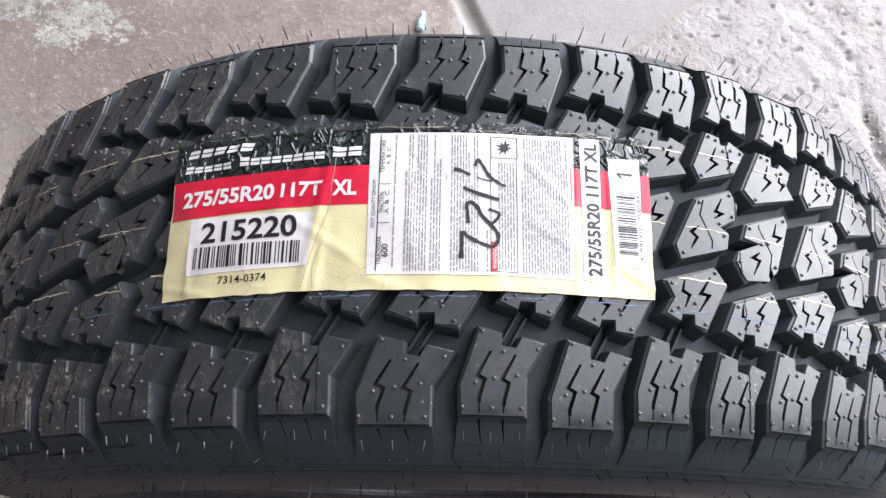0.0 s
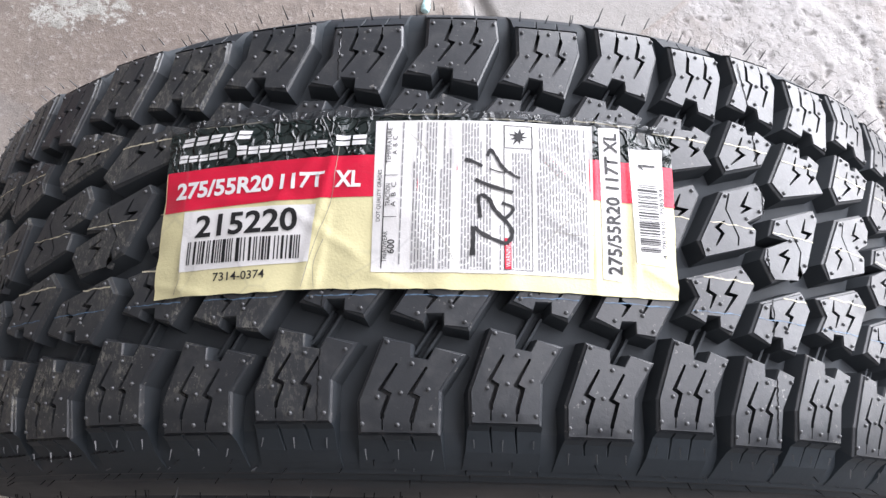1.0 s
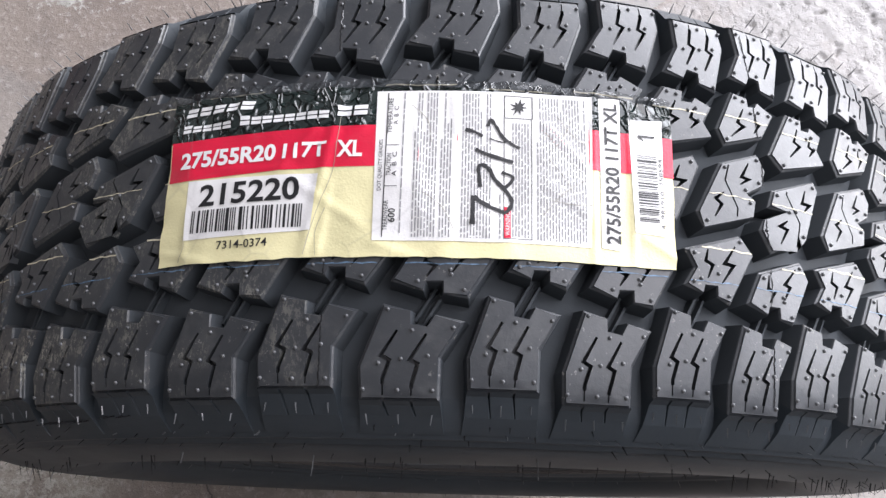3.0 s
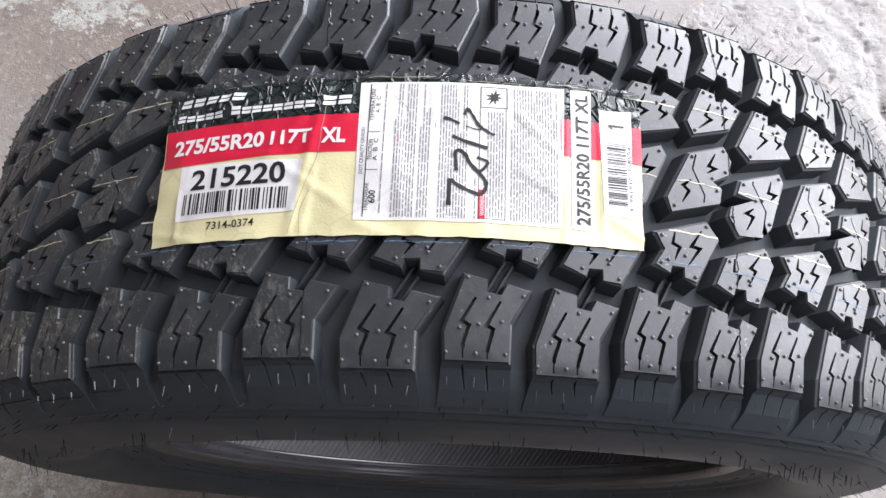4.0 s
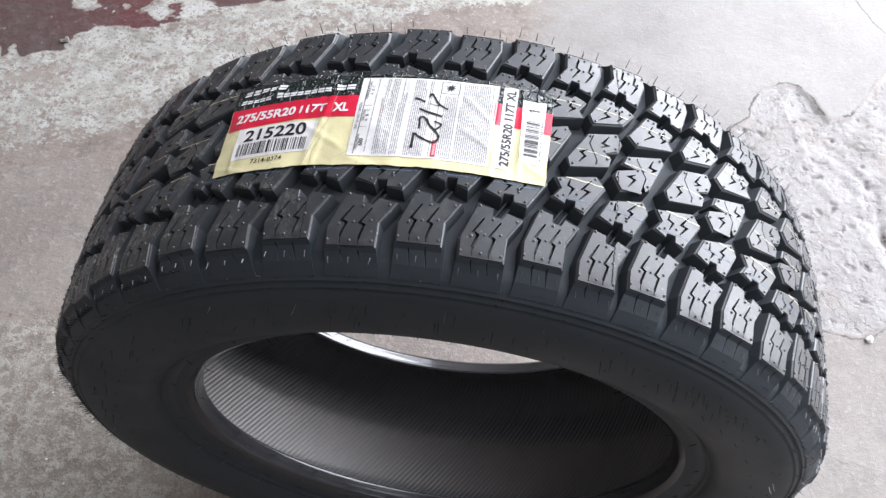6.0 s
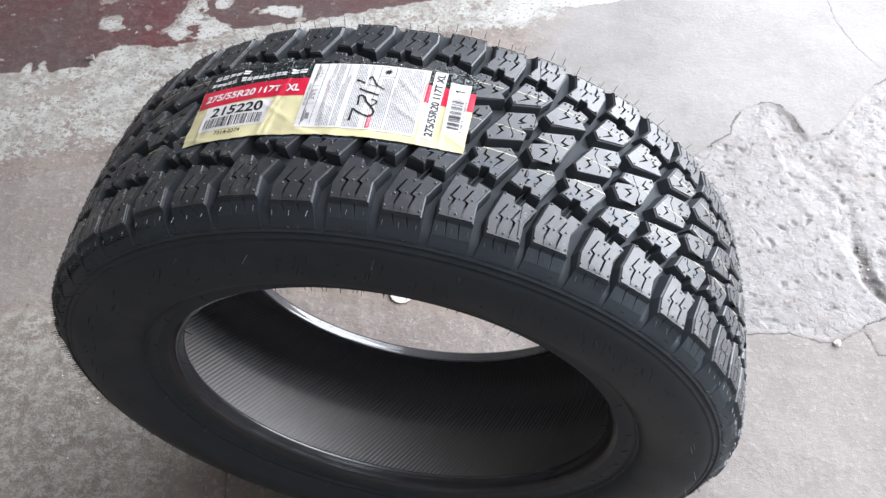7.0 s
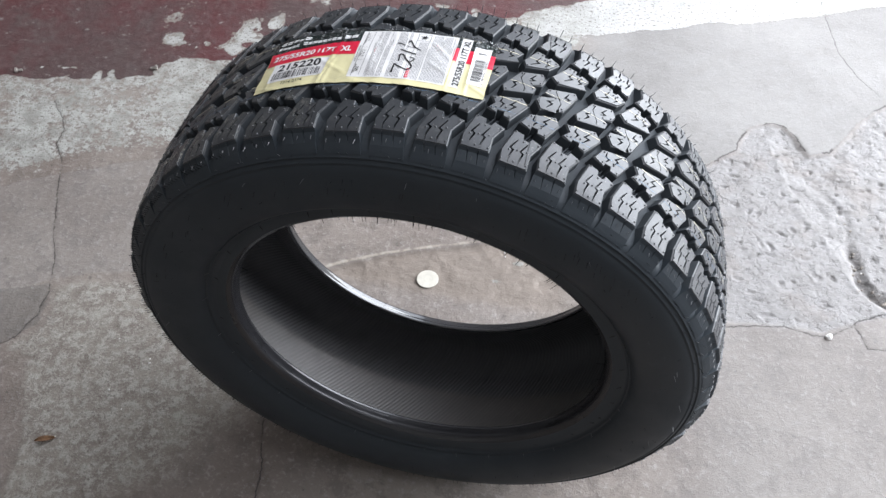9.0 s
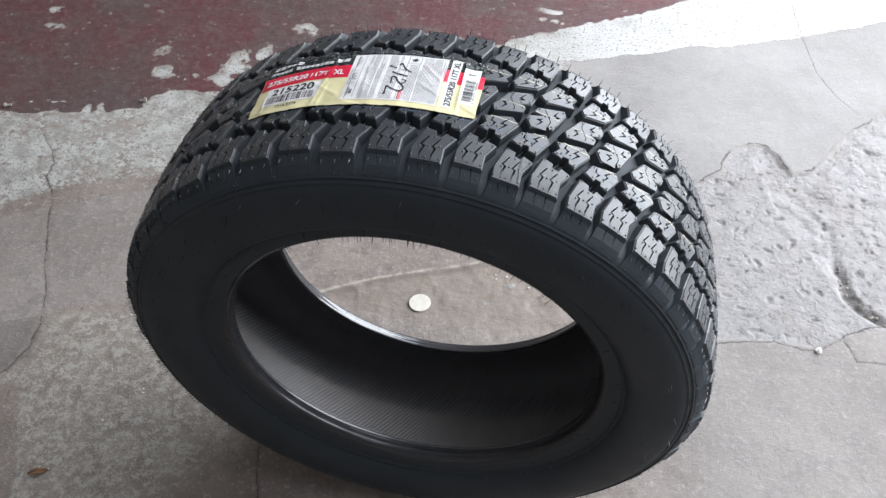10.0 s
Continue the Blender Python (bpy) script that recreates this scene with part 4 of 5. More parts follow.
BLUE_Y = -47.5        # faint blue line round the tread, millimetres across
MESHES, OUTLINES = {}, {}
for c, p in SIZES.items():
    k = p / 12.0
    for dy, tag, da in ((0.0, "even", 0.0), (-5.0, "odd", 6.05)):
        near = [(a + da, y + dy) for a, y in SHOULDER]
        sip = [[(a + da, y + dy) for a, y in s] for s in SH_SIPES]
        nub = [(a + da, y + dy) for a, y in SH_NUBS]
        bar = [(2.0 + da, -70.0 + dy), (3.2 + da, -54.0 + dy)]
        OUTLINES[c, "near_" + tag] = [(a * k, y) for a, y in near]
        OUTLINES[c, "far_" + tag] = [((5.2 + 2 * da - a) * k, -y) for a, y in near]
        MESHES[c, "near_" + tag] = block_mesh("shoulder_block", near, sip, nub, k, None, -1, bar)
        turn = lambda q: (5.2 + 2 * da - q[0], -q[1])
        MESHES[c, "far_" + tag] = block_mesh("shoulder_block", [turn(q) for q in near], [[turn(q) for q in s] for s in sip], [turn(q) for q in nub], k, None, 1, [turn(q) for q in bar])
    for kind, (outline, sipes, line_y) in KINDS.items():
        MESHES[c, kind] = block_mesh("tread_block", outline, sipes, auto_nubs(outline), k, line_y, blue_y=BLUE_Y if kind.startswith("inner") else None, long_cut=kind.startswith("centre"))
        OUTLINES[c, kind] = [(a * k, y) for a, y in outline]

angle = START
PLACED = []           # outlines of all blocks, degrees round the tyre and millimetres across
for c in ORDER:
    PLACED += [[(angle + a, y) for a, y in q] for (size, _), q in OUTLINES.items() if size == c]
    for (size, kind), me in MESHES.items():
        if size == c:
            ob = new(me.name.split(".")[0], me)
            ob.parent = tyre
            ob.rotation_euler = (0, radians(angle), 0)
    angle += SIZES[c]


# ragged lines of flash where the segments of the mould met
def mould_seam(bm, theta, seed):
    prev = None
    near = [q for q in PLACED if any(abs((a - theta + 180) % 360 - 180) < 7 for a, _ in q)]
    for k in range(-107, 108):
        y = float(k)
        a = theta + 0.22 * noise.noise((y * 0.045, seed, 0.5)) + 0.10 * noise.noise((y * 0.6, seed, 2.5))
        on = False
        for q in near:
            crossings = 0
            for (a0, y0), (a1, y1) in zip(q, q[1:] + q[:1]):
                if (y0 > y) != (y1 > y):
                    turn = (a0 + (y - y0) / (y1 - y0) * (a1 - a0) - a + 180) % 360 - 180
                    crossings += turn > 0
            on = on or crossings % 2 == 1
        pair = None
        if on:
            w = 0.05 + 0.025 * noise.noise((y * 0.4, seed, 4.0))
            pair = [bm.verts.new(ring_point(math.radians(a + d), y * NARROW / 1000, crown(y * NARROW / 1000) + lift)) for d, lift in ((-w, 0.0001), (0.0, 0.00035 + 0.0003 * noise.noise((y * 0.5, seed, 8.0))), (w, 0.0001))]
            if prev:
                for i in (0, 1):
                    f = bm.faces.new((prev[i], prev[i + 1], pair[i + 1], pair[i]))
                    # paler rubber on one flank in stretches: its glint, put into the colour
                    f.material_index = 1 if noise.noise((y * 0.07, seed, 6.0)) > 0.12 and i == 1 else 0
        prev = pair


bm = bmesh.new()
for k in range(11):
    mould_seam(bm, -14.2 + k * 360 / 11, k * 3.7)
tagged(link_mesh("mould_seams", bm, [M_DARKHAIR, M_NUB], tyre, "ragged thin lines of mould flash across the tread"), kind="stuff")


# moulded rubber hairs: on the shoulders, the sidewalls and the bead
def hairs():
    rng = random.Random(5)
    bm = bmesh.new()

    def hair(theta, y, r, out, length, w=0.00042):
        nonlocal bm
        base = Vector(on_tyre(theta, y, r))
        rad, side, tan = Vector(ring_point(theta, 0, 1)), Vector((0, 1, 0)), Vector((math.cos(theta), 0, -math.sin(theta)))
        d = (rad * out[0] + side * out[1] + tan * rng.uniform(-0.16, 0.16)).normalized()
        bend = (rad * rng.uniform(-0.2, 0.2) + tan * rng.uniform(-0.25, 0.25)) * length * 0.45
        n1 = d.cross(tan if abs(d.dot(tan)) < 0.8 else rad).normalized()
        n2 = d.cross(n1)
        prev = None
        for k, s in enumerate((0.0, 0.5, 1.0)):
            c = base + d * length * s + bend * s * s
            ww = w * (1 - 0.55 * s)
            ring = [bm.verts.new(c + (n1 * math.cos(a) + n2 * math.sin(a)) * ww) for a in (0, 2.094, 4.189)]
            if prev:
                for i in range(3):
                    bm.faces.new((prev[i], prev[(i + 1) % 3], ring[(i + 1) % 3], ring[i]))
            prev = ring
        bm.faces.new(prev)

    a = START
    for c in ORDER:
        p = SIZES[c]
        for half in (0, 6.05):
            for off in (-0.9, 0.95, 2.9):
                th = radians(a + (half + off) * p / 12)
                hair(th, -(0.1115 + (0.005 if half else 0)), 0.3915, (-0.2, -1.0), rng.uniform(0.0035, 0.0055), 0.00048)
                if rng.random() < 0.8:
                    hair(radians(a + (5.2 + half - off) * p / 12), 0.1125 + (0.005 if half else 0), 0.392, (0.9, 0.45), rng.uniform(0.0045, 0.009), 0.00048)
                if rng.random() < 0.5:
                    hair(th, 0.1249, 0.3758, (0.9, 0.6), rng.uniform(0.004, 0.008), 0.00045)
                if rng.random() < 0.15:
                    r = rng.uniform(0.345, 0.362)
                    hair(th + rng.uniform(-0.03, 0.03), -side(r), r, (0.2, -1.0), rng.uniform(0.004, 0.011))
                if rng.random() < 0.6:
                    hair(th + rng.uniform(-0.05, 0.05), -0.1236, 0.3772, (0.9, -0.45), rng.uniform(0.003, 0.006), 0.0004)
        a += p
    for k in range(30):
        th = 2 * math.pi * (k + rng.uniform(-0.3, 0.3)) / 30
        hair(th, -side(0.287), 0.287, (rng.uniform(0.2, 0.9), -0.7), rng.uniform(0.004, 0.008), 0.0004)
    ob = part("moulding_hairs", bm, M_LITHAIR, tyre, "thin black rubber moulding hairs")
    tagged(ob, kind="stuff")
    bm = bmesh.new()
    for k in range(230):
        th = 2 * math.pi * k / 230 + rng.uniform(-0.02, 0.02)
        if rng.random() < 0.75:
            r = rng.choice((0.3815, 0.3768, 0.3745, 0.3690))
            hair(th, -side(r), r, (0.75, rng.uniform(-0.8, -0.5)), rng.uniform(0.0035, 0.0062), 0.00042)
        if k % 4 == 0:
            hair(th, -side(0.328), 0.328, (0.4, -1.0), rng.uniform(0.002, 0.005), 0.00035)
    for k in range(40):
        th = rng.choice((0.75, 0.75, 1.35, 2.3, -0.25, -1.2)) + rng.gauss(0, 0.25)
        r = rng.uniform(0.336, 0.358)
        hair(th, -side(r), r, (rng.uniform(-1, 1), -0.5), rng.uniform(0.003, 0.007), 0.00030)
    for k in range(44):
        th = 2 * math.pi * k / 44 + rng.uniform(-0.04, 0.04)
        if rng.random() < 0.7:
            hair(th, -side(0.2780), 0.2780, (-0.95, -0.3), rng.uniform(0.005, 0.009), 0.0005)
            hair(th + 0.07, -0.0950, 0.2514, (-1.0, -0.15), rng.uniform(0.006, 0.011), 0.0005)
        hair(th + 0.05, 0.1010, 0.2543, (-1.0, 0.3), rng.uniform(0.004, 0.009), 0.00034)
    a = START
    for c in ORDER:
        p = SIZES[c]
        for half in (0, 6.05):
            for k in range(7):
                th = radians(a + (half - 1.0 + 0.68 * k) * p / 12)
                if math.sin(th) < -0.5:
                    hair(th, -0.1160 - (0.002 if half else 0), 0.3855, (1.0, -0.3), rng.uniform(0.006, 0.009), 0.0006)
        a += p
    for k in range(46):
        th = rng.uniform(-1.5, 0.9)
        r = rng.choice((0.3500, 0.3440, 0.3380))
        hair(th, -side(r), r, (-0.3, -1.0), rng.uniform(0.005, 0.010), 0.00036)
    for k in range(30):
        hair(rng.uniform(-0.8, 0.8), -0.1018, 0.2545, (-1.0, rng.uniform(-0.4, 0.0)), rng.uniform(0.006, 0.012), 0.0005)
    ob = part("sidewall_hairs", bm, M_DARKHAIR, tyre, "matted dark rubber hairs on the sidewalls")
    tagged(ob, kind="stuff")


hairs()


# ---------------------------------------------------------------- paper label on the tread
L0, L1, W0, W1 = -29.4, 8.7, -45.3, 52.5       # degrees along the tread, millimetres across


CREASES = [  # start, end (degrees along, millimetres across), height, half width
    ((-15.5, 52.0), (-17.9, -45.0), 1.0, 4.5), ((-16.2, -4.0), (-16.9, -45.0), 0.6, 3.5), ((-27.4, -14.0), (-27.2, -45.0), 0.5, 3.0),
    ((-24.6, 28.0), (-22.2, 58.0), 1.1, 4.0), ((-20.5, 0.0), (-15.2, 44.0), 0.6, 3.5), ((-19.4, -2.0), (-13.6, -30.0), 0.6, 4.0),
    ((-18.5, 6.0), (-13.4, 24.0), 0.7, 4.0), ((-13.4, -37.0), (-9.5, -46.0), 0.6, 3.5), ((-9.0, -46.0), (-6.0, -30.0), 0.5, 3.0),
    ((-5.5, -46.0), (-3.0, -34.0), 0.5, 3.0), ((-1.5, 30.0), (2.2, 4.0), 0.6, 3.0), ((-1.2, -4.0), (2.2, -20.0), 0.5, 3.0), ((-7.6, 44.0), (-7.2, 12.0), 0.4, 3.0),
    ((-10.2, 30.0), (-9.6, -36.0), 0.4, 3.0), ((2.6, 58.0), (2.5, -46.0), 0.8, 2.5), ((5.3, 58.0), (5.45, -46.0), 0.9, 2.5), ((5.6, 50.0), (8.8, 30.0), 0.7, 3.5),
    ((5.8, -28.0), (8.9, -40.0), 0.6, 3.0), ((-29.5, -38.0), (-25.0, -45.0), 0.5, 3.0), ((-26.0, 6.0), (-19.0, 2.0), 0.4, 3.0)]


def crumple(s, y):
    h = 0.0
    for (a0, y0), (a1, y1), high, wide in CREASES:
        x0, dx, dy = a0 * MM, (a1 - a0) * MM, y1 - y0
        t = ((s - x0) * dx + (y - y0) * dy) / (dx * dx + dy * dy)
        if -0.05 < t < 1.05:
            d = abs((s - x0) * dy - (y - y0) * dx) / math.hypot(dx, dy)
            if d < wide:
                h += high * (1 - d / wide) * min(1.0, (t + 0.05) * 6, (1.05 - t) * 6)
    return h


def lab(a, y, lift=0.0):
    """A place on the label's face, in the tyre's frame: degrees along, millimetres across, lift in millimetres."""
    s = a * MM
    w = 0.9 * noise.noise((s * 0.018, y * 0.02, 4.1)) + 0.45 * noise.noise((s * 0.06, y * 0.05, 9.2))
    w += 1.15 * crumple(s, y)
    if y > 24 and (a < -13.6 or y > 46):
        d = noise.voronoi((s / 17.0, y / 19.0, 3.3))[0]
        w += 3.4 * min(1.0, (y - 24) / 10) * (0.8 - min(0.8, d[0] * 1.1))
    edge = min(a - L0, L1 - a)
    w += 1.2 * max(0.0, 1 - edge / 1.5) * noise.noise((0.3, y * 0.06, 2.0))
    y *= NARROW / 1000
    return ring_point(math.radians(1.95 + NARROW * a), y, crown(y) + (1.5 + w + lift) / 1000)


def sheet(bm, corners, lift, step=3.0, wobble=0.0):
    """A patch of the label between four corners (a, y): start low, end low, end high, start high."""
    (a0, y0), (a1, y1), (a2, y2), (a3, y3) = corners
    nu = max(1, int(max(abs(a1 - a0), abs(a2 - a3)) * MM / step))
    nv = max(1, int(max(abs(y3 - y0), abs(y2 - y1)) / step))
    rows = []
    for j in range(nv + 1):
        v = j / nv
        row = []
        for i in range(nu + 1):
            u = i / nu
            a = (a0 * (1 - u) + a1 * u) * (1 - v) + (a3 * (1 - u) + a2 * u) * v
            y = (y0 * (1 - u) + y1 * u) * (1 - v) + (y3 * (1 - u) + y2 * u) * v
            if wobble and (j in (0, nv) or i in (0, nu)):
                a += wobble * 0.12 * noise.noise((a * 0.9, y * 0.13, 1.0))
                y += wobble * noise.noise((a * 0.8, y * 0.1, 6.0))
            row.append(bm.verts.new(lab(a, y, lift)))
        rows.append(row)
    for p, q in zip(rows, rows[1:]):
        for i in range(nu):
            bm.faces.new((p[i], p[i + 1], q[i + 1], q[i]))


def label_piece(name, patches, material, parent, lift, text="", wobble=0.0, step=1.5):
    bm = bmesh.new()
    for c in patches:
        sheet(bm, c, lift, step, wobble)
    return part(name, bm, material, parent, text, smooth=True)


def rect(a0, a1, y0, y1, slope=0.0):
    """slope: millimetres by which the far end lies higher."""
    return [(a0, y0), (a1, y0 + slope), (a1, y1 + slope), (a0, y1)]


bm = bmesh.new()
sheet(bm, [(L0, W0), (L1 - 0.2, W0 + 0.9), (L1, 42.0), (L0 - 0.1, 44.0)], 0.0, 1.5, 0.7)
for e in bm.edges:
    e.smooth = not e.is_boundary
label = part("sticker", bm, M_YELLOW, tyre, "creased paper tyre label stuck across the tread", smooth=True)
mod = label.modifiers.new("thickness", "SOLIDIFY")
mod.thickness, mod.offset = 0.0003, -1

label_piece("black_band", [[(L0 - 0.08, 23.3), (L1 - 0.02, 26.3), (L1 + 0.02, 45.0), (L0 - 0.3, 47.5)]], M_FILM, label, 0.18, "shiny black printed band", 0.3)
label_piece("clear_edge", [[(L0 - 0.3, 47.1), (L1 + 0.02, 44.6), (L1 + 0.2, 49.0), (L0 - 0.6, W1)]], M_CLEAR, label, 0.10, "smoky clear film edge", 1.6)
label_piece("red_band", [[(L0 + 0.1, 0.6), (L1 - 0.02, 4.6), (L1 - 0.03, 26.7), (L0, 23.7)]], M_RED, label, 0.26, "red printed band")
label_piece("stock_panel", [[(-27.3, -32.6), (-17.4, -31.2), (-17.1, -1.2), (-27.5, 0.2)]], M_WHITE, label, 0.30, "white panel with a stock number")
label_piece("grading_panel", [[(-13.0, -36.8), (2.25, -36.8), (2.5, 45.0), (-13.15, 44.1)]], M_WHITE, label, 0.34, "white panel with small print")
label_piece("size_panel", [[(2.98, -36.4), (4.35, -37.3), (4.65, 45.9), (3.0, 44.8)]], M_WHITE, label, 0.34, "white strip with the tyre size")
label_piece("barcode_panel", [[(5.42, -27.0), (7.7, -27.7), (7.93, 36.3), (5.22, 34.2)]], M_WHITE, label, 0.34, "white strip with a barcode")


def label_text(name, text, a, y, height, along, parent, material, spin=0.0, lift=0.72, bold=0.0):
    """Lettering on the label: its middle at (a, y); height and along in millimetres; spin in degrees."""
    cu = bpy.data.curves.new(name, "FONT")
    cu.body, cu.align_x, cu.align_y, cu.resolution_u, cu.offset = text, "CENTER", "CENTER", 3, bold
    tmp = new(name, cu)
    bpy.context.view_layer.update()
    me = bpy.data.meshes.new_from_object(tmp.evaluated_get(bpy.context.evaluated_depsgraph_get()))
    bpy.data.objects.remove(tmp)
    bm = bmesh.new()
    bm.from_mesh(me)
    bpy.data.meshes.remove(me)
    xs, ys = [v.co.x for v in bm.verts], [v.co.y for v in bm.verts]
    kx, ky = along / (max(xs) - min(xs)), height / (max(ys) - min(ys))
    mx, my = (max(xs) + min(xs)) / 2, (max(ys) + min(ys)) / 2
    for v in bm.verts:
        v.co = ((v.co.x - mx) * kx, (v.co.y - my) * ky, 0)
    for _ in range(3):
        long = [e for e in bm.edges if e.calc_length() > 2.2]
        if long:
            bmesh.ops.subdivide_edges(bm, edges=long, cuts=1)
    bmesh.ops.triangulate(bm, faces=bm.faces)
    c, s = math.cos(math.radians(spin)), math.sin(math.radians(spin))
    for v in bm.verts:
        px, py = v.co.x * c - v.co.y * s, v.co.x * s + v.co.y * c
        v.co = lab(a + px / MM, y + py, lift)
    return part(name, bm, material, parent)


def stroke(bm, line, width, lift):
    """A pen stroke along points (a, y) on the label."""
    pts = [(a * MM, y) for a, y in line]
    fine = []
    for i in range(len(pts) - 1):
        p0, p1, p2, p3 = pts[max(0, i - 1)], pts[i], pts[i + 1], pts[min(len(pts) - 1, i + 2)]
        for k in range(6):
            t = k / 6
            fine.append(tuple(0.5 * (2 * p1[d] + (p2[d] - p0[d]) * t + (2 * p0[d] - 5 * p1[d] + 4 * p2[d] - p3[d]) * t * t + (3 * p1[d] - p0[d] - 3 * p2[d] + p3[d]) * t**3) for d in (0, 1)))
    fine.append(pts[-1])
    prev = None
    for i, q in enumerate(fine):
        p, s = fine[max(0, i - 1)], fine[min(len(fine) - 1, i + 1)]
        e = Vector((s[0] - p[0], s[1] - p[1])).normalized()
        w = width * (0.8 + 0.35 * noise.noise((i * 0.35, q[0] * 0.2, 3.3)))
        pair = [bm.verts.new(lab((q[0] - e.y * w) / MM, q[1] + e.x * w, lift)), bm.verts.new(lab((q[0] + e.y * w) / MM, q[1] - e.x * w, lift))]
        if prev:
            bm.faces.new((prev[0], prev[1], pair[1], pair[0]))
        prev = pair


# the brand and the pattern's name stay plain bars
def bar_mark(name, marks, text):
    bm = bmesh.new()
    for a0, a1, y0, y1, lean in marks:
        third = (y1 - y0) * 0.43
        for lo, hi in ((y0, y0 + third), (y1 - third, y1)):
            k0, k1 = lean * (lo - y0) / (y1 - y0), lean * (hi - y0) / (y1 - y0)
            sheet(bm, [(a0 + k0, lo), (a1 + k0, lo), (a1 + k1, hi), (a0 + k1, hi)], 0.9, 1.5)
    tagged(part(name, bm, M_PRINTWHITE, label, text), kind="stuff")


bar_mark("brand_mark", [(-28.45 + k * 1.21, -27.5 + k * 1.21, 38.0, 42.6, 0.2) for k in range(5)], "white brand bars")
bar_mark("name_mark", [(-28.5 + k * 0.86, -27.78 + k * 0.86, 28.4, 32.9 if k == 0 else 32.0, 0.05) for k in range(5)]
         + [(-23.6 + k * 0.89, -22.85 + k * 0.89, 29.3, 34.2 if k == 0 else 33.4, 0.05) for k in range(8)] + [(-15.95 + k * 1.18, -14.95 + k * 1.18, 30.1, 35.8, 0.05) for k in range(2)], "white pattern-name bars")
label_text("size_text", "275/55R20", -24.42, 12.1, 9.6, 56.0, label, M_PRINTWHITE, 0.0, bold=0.034)
label_text("size_text", "117T", -18.25, 11.9, 8.8, 23.4, label, M_PRINTWHITE, 0.0, bold=0.034)
label_text("size_text", "XL", -14.92, 11.8, 8.9, 13.0, label, M_PRINTWHITE, 0.0, bold=0.034)
label_text("stock_number", "215220", -22.35, -8.8, 12.3, 56.0, label, M_INK, 0.4, bold=0.022)
label_text("lot_number", "7314-0374", -22.5, -36.4, 4.3, 27.9, label, M_INK, 0.6, bold=0.008)
label_text("size_text", "275/55R20 117T XL", 3.87, 4.2, 7.4, 76.5, label, M_INK, 90.0, bold=0.02)


def barcode(name, a0, a1, y0, y1, upright, seed, count):
    rng = random.Random(seed)
    bm = bmesh.new()
    widths = [rng.choice((1, 1, 1, 2, 2, 3)) for _ in range(count * 2)]
    span, at = sum(widths), 0
    for i, w in enumerate(widths):
        if i % 2 == 0:
            u, v = at / span, (at + w) / span
            if upright:
                sheet(bm, rect(a0 + (a1 - a0) * u, a0 + (a1 - a0) * v, y0, y1), 0.66, 2.0)
            else:
                sheet(bm, rect(a0, a1, y0 + (y1 - y0) * u, y0 + (y1 - y0) * v), 0.66, 2.0)
        at += w
    tagged(part(name, bm, M_INK, label), kind="stuff")


barcode("barcode", -26.8, -18.0, -29.2, -17.0, True, 4, 34)
barcode("barcode", 5.8, 7.35, -20.8, 16.0, False, 8, 28)
label_text("code_digits", "4  981910  758594", 7.62, -4.9, 2.2, 38, label, M_INK, 90)
bm = bmesh.new()
stroke(bm, [(5.98, 26.0), (6.6, 26.1), (7.28, 26.2)], 0.75, 0.8)
stroke(bm, [(5.98, 26.3), (6.15, 25.0), (6.36, 23.4)], 0.6, 0.82)
part("panel_digit", bm, M_INK, label, "black figure one")

# columns of unreadable small print
rng = random.Random(3)
bm = bmesh.new()
for first, last, high, low in ((-11.15, -11.1, 43, -33), (-10.3, -8.7, 43, -35), (-8.4, -7.6, 43, -35), (-6.9, -4.95, 43, -35), (-4.25, -4.2, -12, -35), (-3.35, -2.2, 27, -34), (-1.6, 1.9, 42.5, -35)):
    a = first
    while a <= last:
        y = high - rng.choice((0.0, 0.0, 0.0, rng.uniform(4, 30)))
        while y > low:
            run = rng.uniform(1.6, 7)
            sheet(bm, rect(a, a + 0.085, max(low, y - run), y), 0.62, 2.5)
            y -= run + rng.uniform(0.5, 1.0)
        a += 0.215
tagged(part("small_print", bm, M_GREY, label, "grey bars of small print"), kind="stuff")
for bars in (((-3.95, -3.88, 29.6, 42.4), (-1.95, -1.88, 29.6, 42.4), (-3.95, -1.88, 29.4, 29.8), (-3.95, -1.88, 42.1, 42.5)),
             ((-3.97, -3.92, -34.8, 29.2), (-2.02, -1.97, -34.8, 29.2), (-3.97, -1.97, -35.0, -34.7)), ((-12.35, -12.28, -35, 43), (-12.3, -11.4, 13.3, 13.6), (-12.3, -11.4, -8.8, -8.5))):
    bm = bmesh.new()
    for a0, a1, y0, y1 in bars:
        sheet(bm, rect(a0, a1, y0, y1), 0.66, 2.0)
    part("printed_frame", bm, M_INK, label, "thin black ruled lines")
bm = bmesh.new()
spikes = []
for k in range(18):
    r = (1.0, 0.42)[k % 2] * (0.75 + 0.45 * noise.noise((k * 1.7, 0.4, 0.2)))
    spikes.append(bm.verts.new(lab(-2.9 + 0.95 * r * math.cos(k * math.pi / 9), 36 + 6.4 * r * math.sin(k * math.pi / 9), 0.72)))
hub = bm.verts.new(lab(-2.9, 36, 0.72))
for k in range(18):
    bm.faces.new((spikes[k], spikes[(k + 1) % 18], hub))
part("warning_star", bm, M_INK, label, "spiky black pictogram")
label_piece("warning_flag", [rect(-3.93, -3.46, -34.5, -18.6)], M_RED, label, 0.52, "red warning flag")
label_text("warning_text", "WARNING", -3.68, -27.4, 2.3, 12, label, M_PRINTWHITE, 90)
label_text("grade_text", "600", -11.71, -24.1, 3.6, 7.1, label, M_INK, 90, bold=0.012)
